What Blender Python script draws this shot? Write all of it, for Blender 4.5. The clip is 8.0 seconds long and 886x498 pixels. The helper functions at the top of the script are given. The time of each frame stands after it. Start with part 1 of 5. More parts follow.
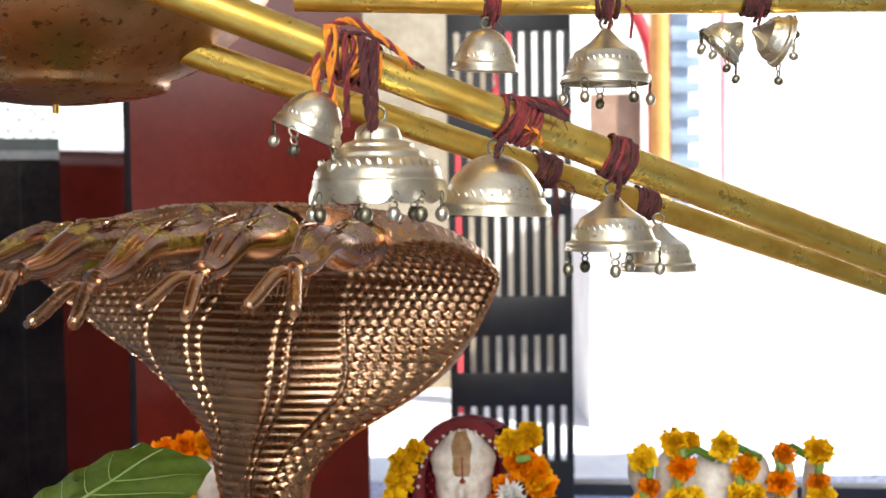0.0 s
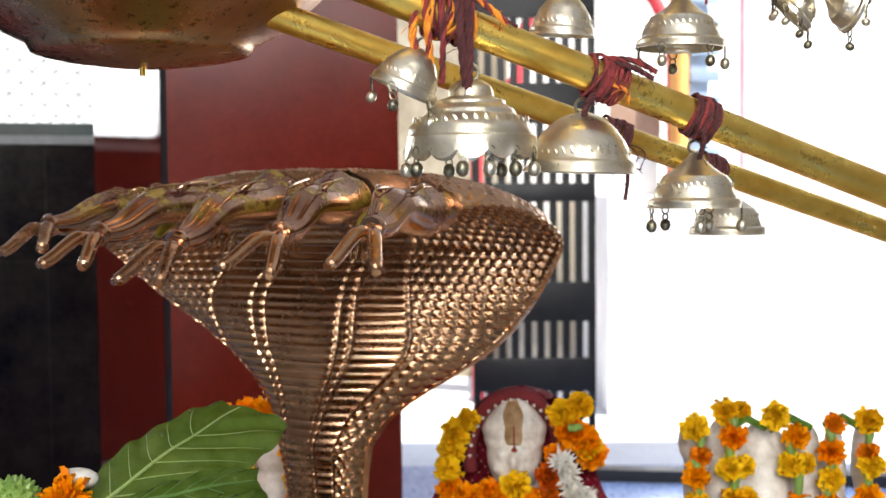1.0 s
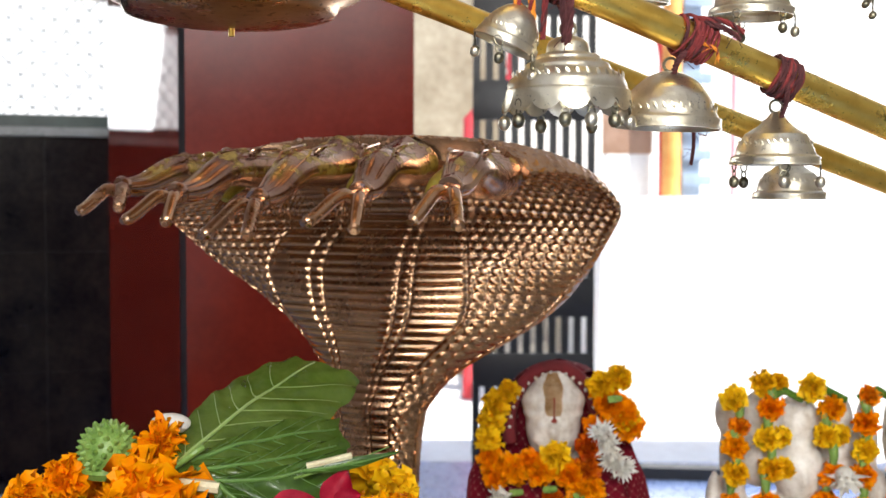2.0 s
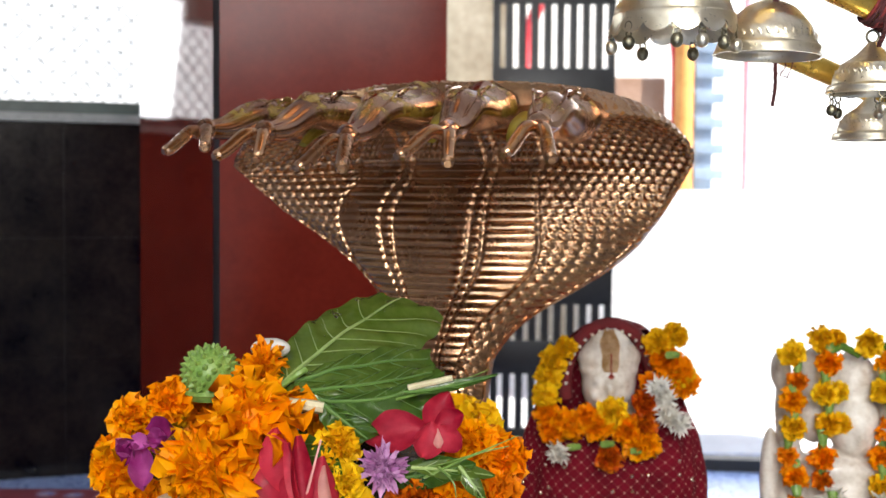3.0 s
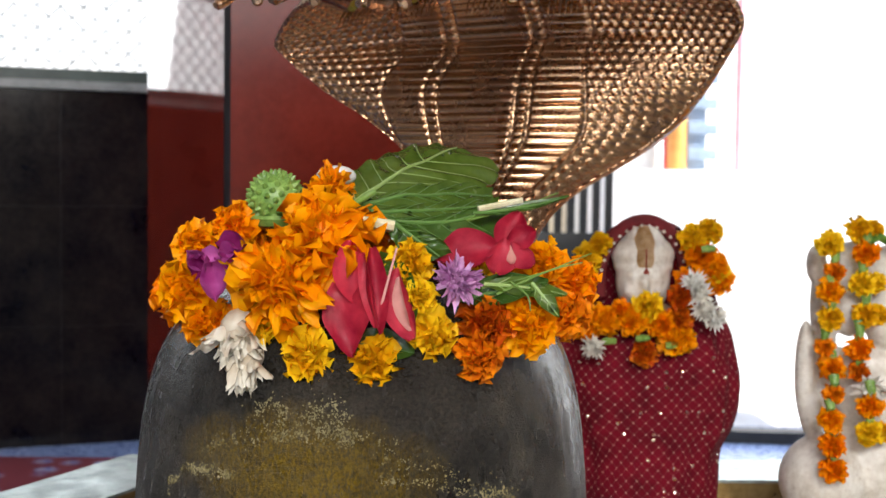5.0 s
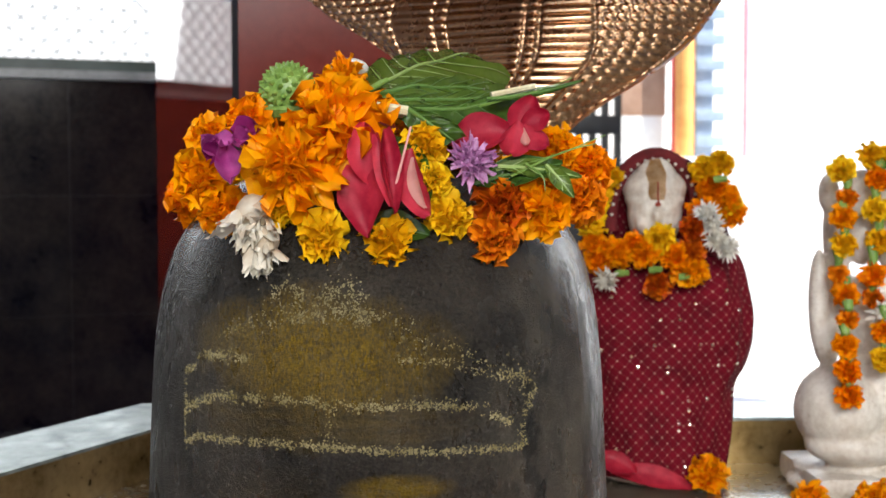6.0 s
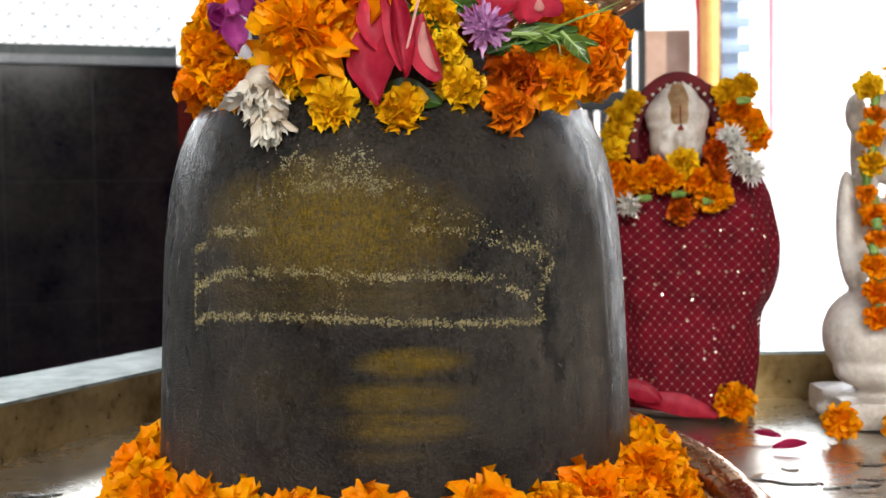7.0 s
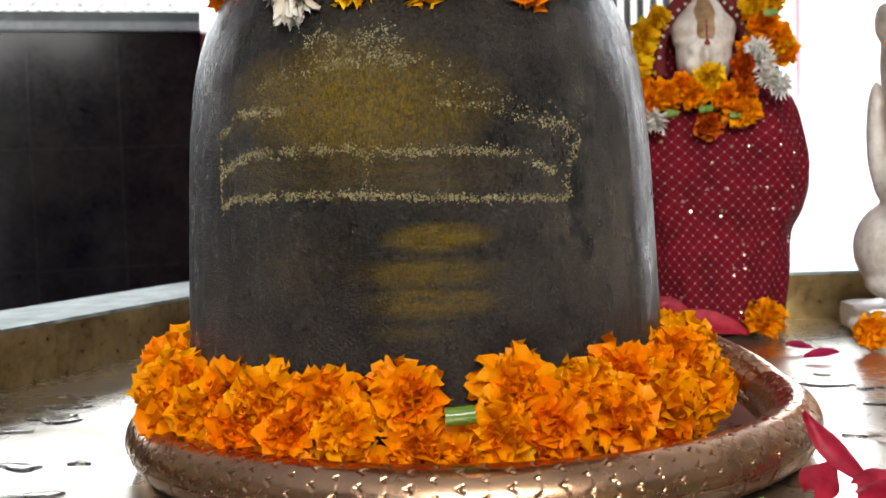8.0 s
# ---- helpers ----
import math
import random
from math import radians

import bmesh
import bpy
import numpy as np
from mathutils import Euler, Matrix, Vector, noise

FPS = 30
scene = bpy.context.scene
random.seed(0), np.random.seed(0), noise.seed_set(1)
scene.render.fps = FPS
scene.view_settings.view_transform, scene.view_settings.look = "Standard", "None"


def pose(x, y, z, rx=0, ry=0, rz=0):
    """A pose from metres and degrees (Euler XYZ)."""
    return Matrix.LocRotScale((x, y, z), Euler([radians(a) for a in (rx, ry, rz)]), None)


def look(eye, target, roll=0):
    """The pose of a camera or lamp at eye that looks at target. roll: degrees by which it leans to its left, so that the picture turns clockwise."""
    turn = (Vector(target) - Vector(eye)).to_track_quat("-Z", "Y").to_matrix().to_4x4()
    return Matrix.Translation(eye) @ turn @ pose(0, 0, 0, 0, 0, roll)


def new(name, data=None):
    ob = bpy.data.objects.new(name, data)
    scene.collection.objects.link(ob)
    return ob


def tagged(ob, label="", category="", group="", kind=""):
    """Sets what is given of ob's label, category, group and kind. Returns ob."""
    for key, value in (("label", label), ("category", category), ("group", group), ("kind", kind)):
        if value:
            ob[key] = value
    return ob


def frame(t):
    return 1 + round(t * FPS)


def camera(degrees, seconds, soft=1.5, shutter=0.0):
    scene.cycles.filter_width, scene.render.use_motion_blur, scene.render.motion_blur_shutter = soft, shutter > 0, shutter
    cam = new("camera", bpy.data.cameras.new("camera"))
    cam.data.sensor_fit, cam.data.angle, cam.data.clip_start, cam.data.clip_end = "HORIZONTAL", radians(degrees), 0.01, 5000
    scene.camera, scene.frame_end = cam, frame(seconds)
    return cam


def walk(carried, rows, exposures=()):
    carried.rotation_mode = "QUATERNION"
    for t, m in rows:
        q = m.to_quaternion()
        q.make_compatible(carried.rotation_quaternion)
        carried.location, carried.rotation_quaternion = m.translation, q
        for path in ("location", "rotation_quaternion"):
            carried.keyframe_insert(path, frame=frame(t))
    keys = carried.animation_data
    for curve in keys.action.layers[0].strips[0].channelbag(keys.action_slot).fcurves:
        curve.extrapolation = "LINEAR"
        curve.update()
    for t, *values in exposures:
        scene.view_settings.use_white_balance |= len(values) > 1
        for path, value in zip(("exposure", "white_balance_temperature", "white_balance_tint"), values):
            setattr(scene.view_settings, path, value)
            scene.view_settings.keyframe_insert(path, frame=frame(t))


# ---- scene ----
cam = camera(40.8, 8.0)
cam.data.dof.use_dof, cam.data.dof.focus_distance, cam.data.dof.aperture_fstop = True, 0.84, 13.0
METRES, EYE, TILT, LEAN, TURN = 0.6, 0.675, -2.4, 0.77, 0.0
ROWS = [
    (0.0, 0.0, 0.0, 0.0, 0.0, 0.0, -0.0),
    (0.5, -0.0398, -0.0111, -0.0149, 0.36, -0.18, -0.17),
    (1.0, -0.0803, -0.0324, -0.0374, 0.58, -0.44, -0.26),
    (2.5, -0.2637, -0.1006, -0.1353, -0.52, -0.23, -1.09),
    (3.0, -0.3131, -0.1088, -0.183, -0.11, -0.33, -1.24),
    (3.5, -0.3397, -0.111, -0.23, 0.12, -0.67, -1.47),
    (4.0, -0.3666, -0.1073, -0.2762, -0.26, -0.7, -1.54),
    (4.5, -0.3924, -0.0989, -0.3304, -0.65, -0.62, -1.63),
    (6.0, -0.4118, -0.0999, -0.5232, -0.4, -0.47, -0.66),
    (6.5, -0.4063, -0.0812, -0.5981, 0.55, -0.59, -0.32),
    (7.0, -0.3971, -0.0669, -0.6645, 0.86, -0.53, -0.0),
    (7.5, -0.3941, -0.0654, -0.7193, 1.31, -0.85, 0.51),
    (8.0, -0.3981, -0.0613, -0.769, 2.11, -1.79, 0.98),
]
walk(cam, [(t, pose(0, 0, EYE, TILT, LEAN, TURN) @ pose(METRES * x, METRES * y, METRES * z, 90 + pitch, roll, yaw)) for t, x, y, z, yaw, pitch, roll in ROWS])

# ---------- sky, sun, large lights ----------
world = bpy.data.worlds.new("sky")
scene.world = world
world.use_nodes = True
wn = world.node_tree.nodes
sky = wn.new("ShaderNodeTexSky")
sky.sky_type, sky.sun_disc = "NISHITA", False
sky.sun_elevation, sky.sun_rotation = radians(53), radians(121)
world.node_tree.links.new(sky.outputs[0], wn["Background"].inputs[0])
wn["Background"].inputs[1].default_value = 0.15
sun_data = bpy.data.lights.new("sun", "SUN")
sun_data.energy, sun_data.angle, sun_data.color = 5.0, radians(0.6), (1.0, 0.95, 0.88)
sun = new("sun", sun_data)
sun.matrix_world = look((6.0, -3.6, 9.5), (0, 0, 0))


def daylight(name, w, h, power, m, color=(0.93, 0.97, 1.0)):
    """The sky's light through one opening."""
    d = bpy.data.lights.new(name, "AREA")
    d.shape, d.size, d.size_y, d.energy, d.color = "RECTANGLE", w, h, power, color
    ob = new(name, d)
    ob.matrix_world = m
    return ob


daylight("daylight_doorway", 2.6, 2.6, 40, look((2.1, 5.6, 0.7), (0.2, 1.0, 0.3)))
daylight("daylight_window", 2.6, 0.62, 10, look((-2.75, 5.12, 1.25), (-0.5, 1.0, 0.2)))
# front light for an assumed, unseen entrance; the lamp overlaps the south wall
daylight("daylight_entrance", 2.2, 1.1, 80, look((0.1, -3.1, 2.1), (-0.25, 0.9, 0.3)), (1.0, 0.98, 0.95))
scene.view_settings.exposure = 1.2


# ---------- materials ----------
def material(name, colour, rough=0.5, metal=0.0, **more):
    m = bpy.data.materials.new(name)
    m.use_nodes = True
    b = m.node_tree.nodes["Principled BSDF"]
    b.inputs["Base Color"].default_value = (*colour, 1)
    b.inputs["Roughness"].default_value = rough
    b.inputs["Metallic"].default_value = metal
    for k, v in more.items():
        b.inputs[k.replace("_", " ")].default_value = v
    return m


class Nodes:
    """Short hands for wiring one material."""

    def __init__(self, m):
        self.t, self.n, self.l = m.node_tree, m.node_tree.nodes, m.node_tree.links
        self.b = self.n["Principled BSDF"]

    def wire(self, a, b):
        self.l.new(a, b)

    def coords(self, kind="Object"):
        return self.n.new("ShaderNodeTexCoord").outputs[kind]

    def noise(self, scale, detail=4, rough=0.6, stretch=None, kind="Object", warp=0.0):
        t = self.n.new("ShaderNodeTexNoise")
        t.inputs["Scale"].default_value, t.inputs["Detail"].default_value, t.inputs["Roughness"].default_value = scale, detail, rough
        t.inputs["Distortion"].default_value = warp
        v = self.coords(kind)
        if stretch:
            mp = self.n.new("ShaderNodeMapping")
            mp.inputs["Scale"].default_value = stretch
            self.wire(v, mp.inputs[0])
            v = mp.outputs[0]
        self.wire(v, t.inputs["Vector"])
        return t.outputs["Fac"]

    def ramp(self, fac, *stops):
        r = self.n.new("ShaderNodeValToRGB")
        e = r.color_ramp.elements
        while len(e) < len(stops):
            e.new(0.5)
        for s, (p, c) in zip(e, stops):
            s.position = p
            s.color = (*c, 1) if len(c) == 3 else c
        self.wire(fac, r.inputs[0])
        return r.outputs[0]

    def range(self, fac, a, b, c, d):
        r = self.n.new("ShaderNodeMapRange")
        for i, v in enumerate((a, b, c, d)):
            r.inputs[i + 1].default_value = v
        self.wire(fac, r.inputs[0])
        return r.outputs[0]

    def mix(self, fac, a, b):
        x = self.n.new("ShaderNodeMix")
        x.data_type = "RGBA"
        for socket, v in ((x.inputs[0], fac), (x.inputs[6], a), (x.inputs[7], b)):
            if isinstance(v, (int, float)):
                socket.default_value = v
            elif isinstance(v, tuple):
                socket.default_value = (*v, 1)
            else:
                self.wire(v, socket)
        return x.outputs[2]

    def calc(self, op, a, b=0.0):
        x = self.n.new("ShaderNodeMath")
        x.operation = op
        for socket, v in zip(x.inputs, (a, b)):
            if isinstance(v, (int, float)):
                socket.default_value = v
            else:
                self.wire(v, socket)
        return x.outputs[0]

    def bump(self, height, strength=0.3, distance=0.002):
        x = self.n.new("ShaderNodeBump")
        x.inputs["Strength"].default_value, x.inputs["Distance"].default_value = strength, distance
        self.wire(height, x.inputs["Height"])
        self.wire(x.outputs[0], self.b.inputs["Normal"])

    def colour(self, c):
        self.wire(c, self.b.inputs["Base Color"])

    def rough(self, f):
        self.wire(f, self.b.inputs["Roughness"])

    def random(self):
        return self.n.new("ShaderNodeObjectInfo").outputs["Random"]


def varied(name, dark, light, rough=0.5, metal=0.0, scale=30, bump=0.15, grain=None, rrange=0.12, stretch=None, **more):
    """Two tones mixed by coarse and fine noise, uneven gloss, fine relief."""
    m = material(name, light, rough, metal, **more)
    k = Nodes(m)
    coarse, fine = k.noise(scale, 5, stretch=stretch), k.noise(scale * (grain or 9), 3, stretch=stretch)
    f = k.calc("ADD", k.calc("MULTIPLY", coarse, 0.65), k.calc("MULTIPLY", fine, 0.35))
    k.colour(k.ramp(f, (0.36, dark), (0.64, light)))
    k.rough(k.range(fine, 0.3, 0.7, max(rough - rrange, 0.02), rough + rrange))
    k.bump(fine, bump, 0.002)
    return m


def petal_material(name, base, tip, trans=0.2, gloss=0.14):
    """Petals: each flower a little different, paler or darker in patches, with fine streaks."""
    m = material(name, base, 0.55, Specular_IOR_Level=gloss)
    k = Nodes(m)
    n = k.noise(60, 3)
    f = k.calc("ADD", k.calc("MULTIPLY", n, 0.8), k.calc("MULTIPLY", k.random(), 0.35))
    c = k.ramp(f, (0.35, base), (0.75, tip))
    k.colour(c)
    k.rough(k.range(k.noise(90, 2), 0.35, 0.65, 0.28, 0.6))
    k.bump(k.noise(500, 2), 0.2, 0.001)
    tr = k.n.new("ShaderNodeBsdfTranslucent")
    k.wire(c, tr.inputs[0])
    mx = k.n.new("ShaderNodeMixShader")
    mx.inputs[0].default_value = trans
    k.wire(k.b.outputs[0], mx.inputs[1])
    k.wire(tr.outputs[0], mx.inputs[2])
    k.wire(mx.outputs[0], k.n["Material Output"].inputs[0])
    return m


def metal(name, light, worn, rough, scale, speck=0.67, bump=0.04, rust=None):
    """Handled metal: bright, with broad duller patches, sparse dark specks and faint dents."""
    m = material(name, light, rough, 1.0)
    k = Nodes(m)
    broad, fine = k.noise(scale, 4, 0.55), k.noise(scale * 11, 3, 0.6)
    c = k.mix(k.range(broad, 0.42, 0.68, 0.0, 1.0), light, worn)
    k.colour(k.mix(k.range(fine, speck, speck + 0.06, 0.0, 0.75), c, rust or tuple(v * 0.3 for v in worn)))
    k.rough(k.calc("ADD", k.range(broad, 0.35, 0.7, rough - 0.05, rough + 0.09), k.range(fine, 0.4, 0.7, -0.02, 0.05)))
    k.bump(k.calc("ADD", broad, k.calc("MULTIPLY", fine, 0.12)), bump, 0.004)
    return m


COPPER = metal("copper", (0.60, 0.36, 0.205), (0.36, 0.20, 0.115), 0.23, 18, 0.76)
COPPER_HEAD = metal("copper_with_turmeric", (0.54, 0.33, 0.225), (0.30, 0.155, 0.10), 0.18, 22, 0.76)
k = Nodes(COPPER_HEAD)
head_z = k.n.new("ShaderNodeSeparateXYZ")
k.wire(k.coords(), head_z.inputs[0])
stain = k.calc("MULTIPLY", k.range(k.noise(38, 4, 0.7), 0.47, 0.60, 0.0, 0.85), k.range(head_z.outputs[2], 0.630, 0.650, 0.0, 1.0))
dull = k.n.new("ShaderNodeBsdfPrincipled")
dull.inputs["Base Color"].default_value, dull.inputs["Roughness"].default_value = (0.34, 0.23, 0.03, 1), 0.45
over = k.n.new("ShaderNodeMixShader")
k.wire(stain, over.inputs[0])
k.wire(k.b.outputs[0], over.inputs[1])
k.wire(dull.outputs[0], over.inputs[2])
k.wire(over.outputs[0], k.n["Material Output"].inputs[0])
COPPER_POT = metal("copper_pot", (0.62, 0.37, 0.18), (0.34, 0.17, 0.07), 0.27, 12, 0.60)
BRASS = metal("brass", (0.93, 0.63, 0.14), (0.66, 0.38, 0.06), 0.31, 24, 0.66, 0.07)
SILVER = metal("bell_metal", (0.80, 0.73, 0.57), (0.60, 0.52, 0.37), 0.36, 40, 0.64, 0.3)
DARK_METAL = varied("dark_bell_metal", (0.12, 0.11, 0.08), (0.40, 0.36, 0.24), 0.38, 1.0, 60, 0.2)
TRAY = metal("tray_metal", (0.62, 0.61, 0.56), (0.48, 0.44, 0.35), 0.27, 7, 0.69, 0.08)
TRAY_WALL = varied("tray_wall_brass", (0.20, 0.13, 0.05), (0.45, 0.32, 0.15), 0.38, 1.0, 11, 0.2)
TRAY_RIM = varied("embossed_tray_rim", (0.14, 0.18, 0.18), (0.46, 0.53, 0.52), 0.42, 1.0, 24, 1.0, grain=1.7)
RED_GRANITE = varied("polished_red_panel", (0.125, 0.011, 0.006), (0.180, 0.017, 0.009), 0.18, 0.0, 7, 0.02, rrange=0.03, Specular_IOR_Level=0.10)
RED_GRANITE_SIDE = varied("mirror_polished_red_panel", (0.125, 0.011, 0.006), (0.180, 0.017, 0.009), 0.04, 0.0, 7, 0.01, rrange=0.02, Specular_IOR_Level=1.0, Coat_Weight=1.0, Coat_Roughness=0.03)
BLACK_TILE = varied("black_marble_tile", (0.002, 0.002, 0.005), (0.022, 0.017, 0.015), 0.13, 0.0, 5, 0.03, rrange=0.05, Specular_IOR_Level=0.12)
BLACK_PAINT = varied("black_gate_paint", (0.006, 0.007, 0.009), (0.018, 0.019, 0.022), 0.4, 0.0, 12, 0.1)
FLOOR_BLUE = varied("blue_floor", (0.16, 0.22, 0.42), (0.25, 0.33, 0.55), 0.3, 0.0, 4, 0.05)
HALL_PAINT = varied("dull_buff_plaster", (0.26, 0.23, 0.19), (0.36, 0.33, 0.28), 0.8, 0.0, 3, 0.15)
PLASTER = varied("white_plaster", (0.68, 0.67, 0.64), (0.82, 0.81, 0.78), 0.8, 0.0, 3, 0.15)
CREAM = varied("cream_wall", (0.24, 0.19, 0.12), (0.44, 0.38, 0.27), 0.8, 0.0, 1.6, 0.15)
CONCRETE = varied("pale_paving", (0.62, 0.61, 0.60), (0.80, 0.80, 0.79), 0.75, 0.0, 2.5, 0.2)
MARBLE = varied("white_marble", (0.46, 0.39, 0.31), (0.78, 0.74, 0.67), 0.38, 0.0, 16, 0.06)


# ---------- building helpers ----------
def mesh_of(name, bm, mat, smooth=True, angle=None):
    me = bpy.data.meshes.new(name)
    bm.normal_update()
    bm.to_mesh(me)
    bm.free()
    for p in me.polygons:
        p.use_smooth = smooth
    if angle:
        me.set_sharp_from_angle(angle=radians(angle))
    for m in mat if isinstance(mat, (list, tuple)) else [mat]:
        me.materials.append(m)
    return me


def part(name, bm, mat, parent, label="", smooth=True, angle=40):
    ob = new(name, bm if isinstance(bm, bpy.types.Mesh) else mesh_of(name, bm, mat, smooth, angle))
    ob.parent = parent
    return tagged(ob, label)


def thing(name, label, category, at=(0, 0, 0), group="", kind=""):
    ob = new(name)
    ob.location = at
    ob.empty_display_size = 0.02
    return tagged(ob, label, category, group, kind)


def single(name, bm, mat, label, category, at=(0, 0, 0), group="", kind="", smooth=True, angle=40):
    ob = new(name, bm if isinstance(bm, bpy.types.Mesh) else mesh_of(name, bm, mat, smooth, angle))
    ob.location = at
    return tagged(ob, label, category, group, kind)


def box(lo, hi, bevel=0.0):
    bm = bmesh.new()
    bmesh.ops.create_cube(bm, size=1)
    lo, hi = Vector(lo), Vector(hi)
    for v in bm.verts:
        v.co = Vector((lo[i] + (v.co[i] + 0.5) * (hi[i] - lo[i]) for i in range(3)))
    if bevel:
        bmesh.ops.bevel(bm, geom=bm.edges[:], offset=bevel, segments=2, affect="EDGES", profile=0.7)
    return bm


def grid_mesh(rows, closed=False, bm=None):
    """Skin a list of rows of points; closed: each row is a ring."""
    bm = bm or bmesh.new()
    vs = [[bm.verts.new(p) for p in r] for r in rows]
    for a, b in zip(vs, vs[1:]):
        n = len(a)
        for i in range(n if closed else n - 1):
            j = (i + 1) % n
            bm.faces.new((a[i], a[j], b[j], b[i]))
    return bm


def lathe(profile, n=40, bm=None):
    return grid_mesh([[(r * math.cos(a), r * math.sin(a), z) for a in (2 * math.pi * i / n for i in range(n))] for r, z in profile], True, bm)


def spline(points, per=8):
    """A smooth line through the points."""
    p = [Vector(q) for q in points]
    p = [2 * p[0] - p[1]] + p + [2 * p[-1] - p[-2]]
    out = []
    for a, b, c, d in zip(p, p[1:], p[2:], p[3:]):
        for i in range(per):
            t = i / per
            out.append(0.5 * (2 * b + (c - a) * t + (2 * a - 5 * b + 4 * c - d) * t * t + (3 * b - a - 3 * c + d) * t ** 3))
    return out + [p[-2]]


def tube(points, radius, n=12, bm=None, flat=1.0):
    """A tube along points; radius: a number or a function of 0..1."""
    pts = [Vector(q) for q in points]
    rows, up = [], Vector((0.13, 0.21, 1)).normalized()
    for i, p in enumerate(pts):
        d = (pts[min(i + 1, len(pts) - 1)] - pts[max(i - 1, 0)]).normalized()
        side = d.cross(up)
        side = side.normalized() if side.length > 1e-4 else Vector((1, 0, 0))
        up = side.cross(d).normalized()
        r = radius(i / (len(pts) - 1)) if callable(radius) else radius
        rows.append([p + r * (math.cos(a) * side + math.sin(a) * up * flat) for a in (2 * math.pi * k / n for k in range(n))])
    bm = grid_mesh(rows, True, bm)
    bm.verts.ensure_lookup_table()
    m = len(bm.verts)
    bm.faces.new([bm.verts[m - n + k] for k in range(n)])
    bm.faces.new([bm.verts[m - n * len(pts) + k] for k in range(n)][::-1])
    return bm


def ball(r, at=(0, 0, 0), bm=None, squash=(1, 1, 1), u=14, v=9):
    bm = bm or bmesh.new()
    m = Matrix.Translation(at) @ Matrix.Diagonal((*squash, 1))
    bmesh.ops.create_uvsphere(bm, u_segments=u, v_segments=v, radius=r, matrix=m)
    return bm


def prism(outline, z0, z1, bm=None):
    bm = bm or bmesh.new()
    lo, hi = [bm.verts.new((x, y, z0)) for x, y in outline], [bm.verts.new((x, y, z1)) for x, y in outline]
    n = len(outline)
    for i in range(n):
        j = (i + 1) % n
        bm.faces.new((lo[i], lo[j], hi[j], hi[i]))
    bm.faces.new(hi)
    bm.faces.new(lo[::-1])
    return bm


def wall_between(a, b, thick, z0, z1, bevel=0.0):
    """An upright slab from a to b on the plan, thickened to its left."""
    d = (Vector(b) - Vector(a)).normalized()
    n = Vector((-d.y, d.x)) * thick
    return prism([a, b, (b[0] + n.x, b[1] + n.y), (a[0] + n.x, a[1] + n.y)], z0, z1)


# ---------- the hall ----------
FLOOR = -0.8
single("floor", box((-5.2, -3.4, FLOOR - 0.2), (4.2, 6.2, FLOOR)), FLOOR_BLUE, "pale blue polished floor of the shrine hall", "floor", kind="structure", smooth=False)
single("ground", box((-300, -300, FLOOR - 0.5), (300, 300, FLOOR - 0.204)), CONCRETE, "pale sunlit paving outside the hall", "ground", kind="structure", smooth=False)
single("ceiling", box((-5.2, -3.4, 2.6), (4.2, 6.3, 2.8)), PLASTER, "white plaster ceiling of the hall", "ceiling", kind="structure", smooth=False)

# black tiled wall with the barred window over it
WA, WB = Vector((-5.05, 4.5)), Vector((-0.88, 5.97))
along = (WB - WA).normalized()
SILL = 0.925
wall_left = thing("wall_left", "dark polished stone tile wall below the window", "wall", kind="structure")
part("wall_core", wall_between(WA, WB, 0.2, FLOOR, SILL - 0.02), BLACK_PAINT, wall_left, smooth=False)
single("wall_over_window", wall_between(WA, WB, 0.2, 1.56, 2.6), HALL_PAINT, "dull buff plaster wall over the window", "wall", kind="structure", smooth=False)
# unseen walls added round the hall, dull in tone to hold back fill light
single("wall_west", box((-5.2, -3.4, FLOOR), (-5.06, 4.6, 2.6)), HALL_PAINT, "unseen plain dull buff wall added to close the hall", "wall", kind="structure", smooth=False)
single("wall_east", box((4.1, -3.4, FLOOR), (4.2, 5.4, 2.6)), HALL_PAINT, "unseen plain dull buff wall added to close the hall", "wall", kind="structure", smooth=False)
single("wall_south_a", box((-5.2, -3.4, FLOOR), (-2.1, -3.2, 2.6)), HALL_PAINT, "unseen plain dull buff wall added to close the hall", "wall", kind="structure", smooth=False)
single("wall_south_b", box((0.3, -3.4, FLOOR), (4.2, -3.2, 2.6)), HALL_PAINT, "unseen plain dull buff wall added to close the hall", "wall", kind="structure", smooth=False)

# red pillar: broad front and a splayed side
pillar = thing("pillar", "polished dark red stone clad pillar", "pillar", kind="structure")
part("front_panel", prism([(-0.705, 2.70), (-0.18, 2.77), (-0.24, 3.17), (-0.70, 3.12)], FLOOR, 2.6), RED_GRANITE, pillar, smooth=False)
part("side_panel", prism([(-0.975, 3.04), (-0.722, 2.706), (-0.704, 3.118), (-0.86, 3.20)], FLOOR, 2.6), RED_GRANITE_SIDE, pillar, smooth=False)
part("joint", prism([(-0.7215, 2.712), (-0.7055, 2.706), (-0.7012, 3.10), (-0.703, 3.10)], FLOOR, 2.6), BLACK_PAINT, pillar, "dark joint between the panels", smooth=False)

# pedestal and tray
PED = [(-0.67, 1.62), (-1.065, 0.80), (-1.065, 0.30), (-0.7, 0.12), (0.5, 0.12), (0.85, 0.5), (0.85, 1.2), (0.55, 1.62)]
INNER = [(-0.585, 1.50), (-0.875, 0.86), (-0.875, 0.36), (-0.63, 0.23), (0.43, 0.23), (0.72, 0.55), (0.72, 1.15), (0.45, 1.50)]
single("pedestal", prism([(x * 0.97 - 0.005, 0.87 + (y - 0.87) * 0.97) for x, y in PED], FLOOR, -0.012), MARBLE, "pale stone pedestal under the metal tray", "pedestal", smooth=False)
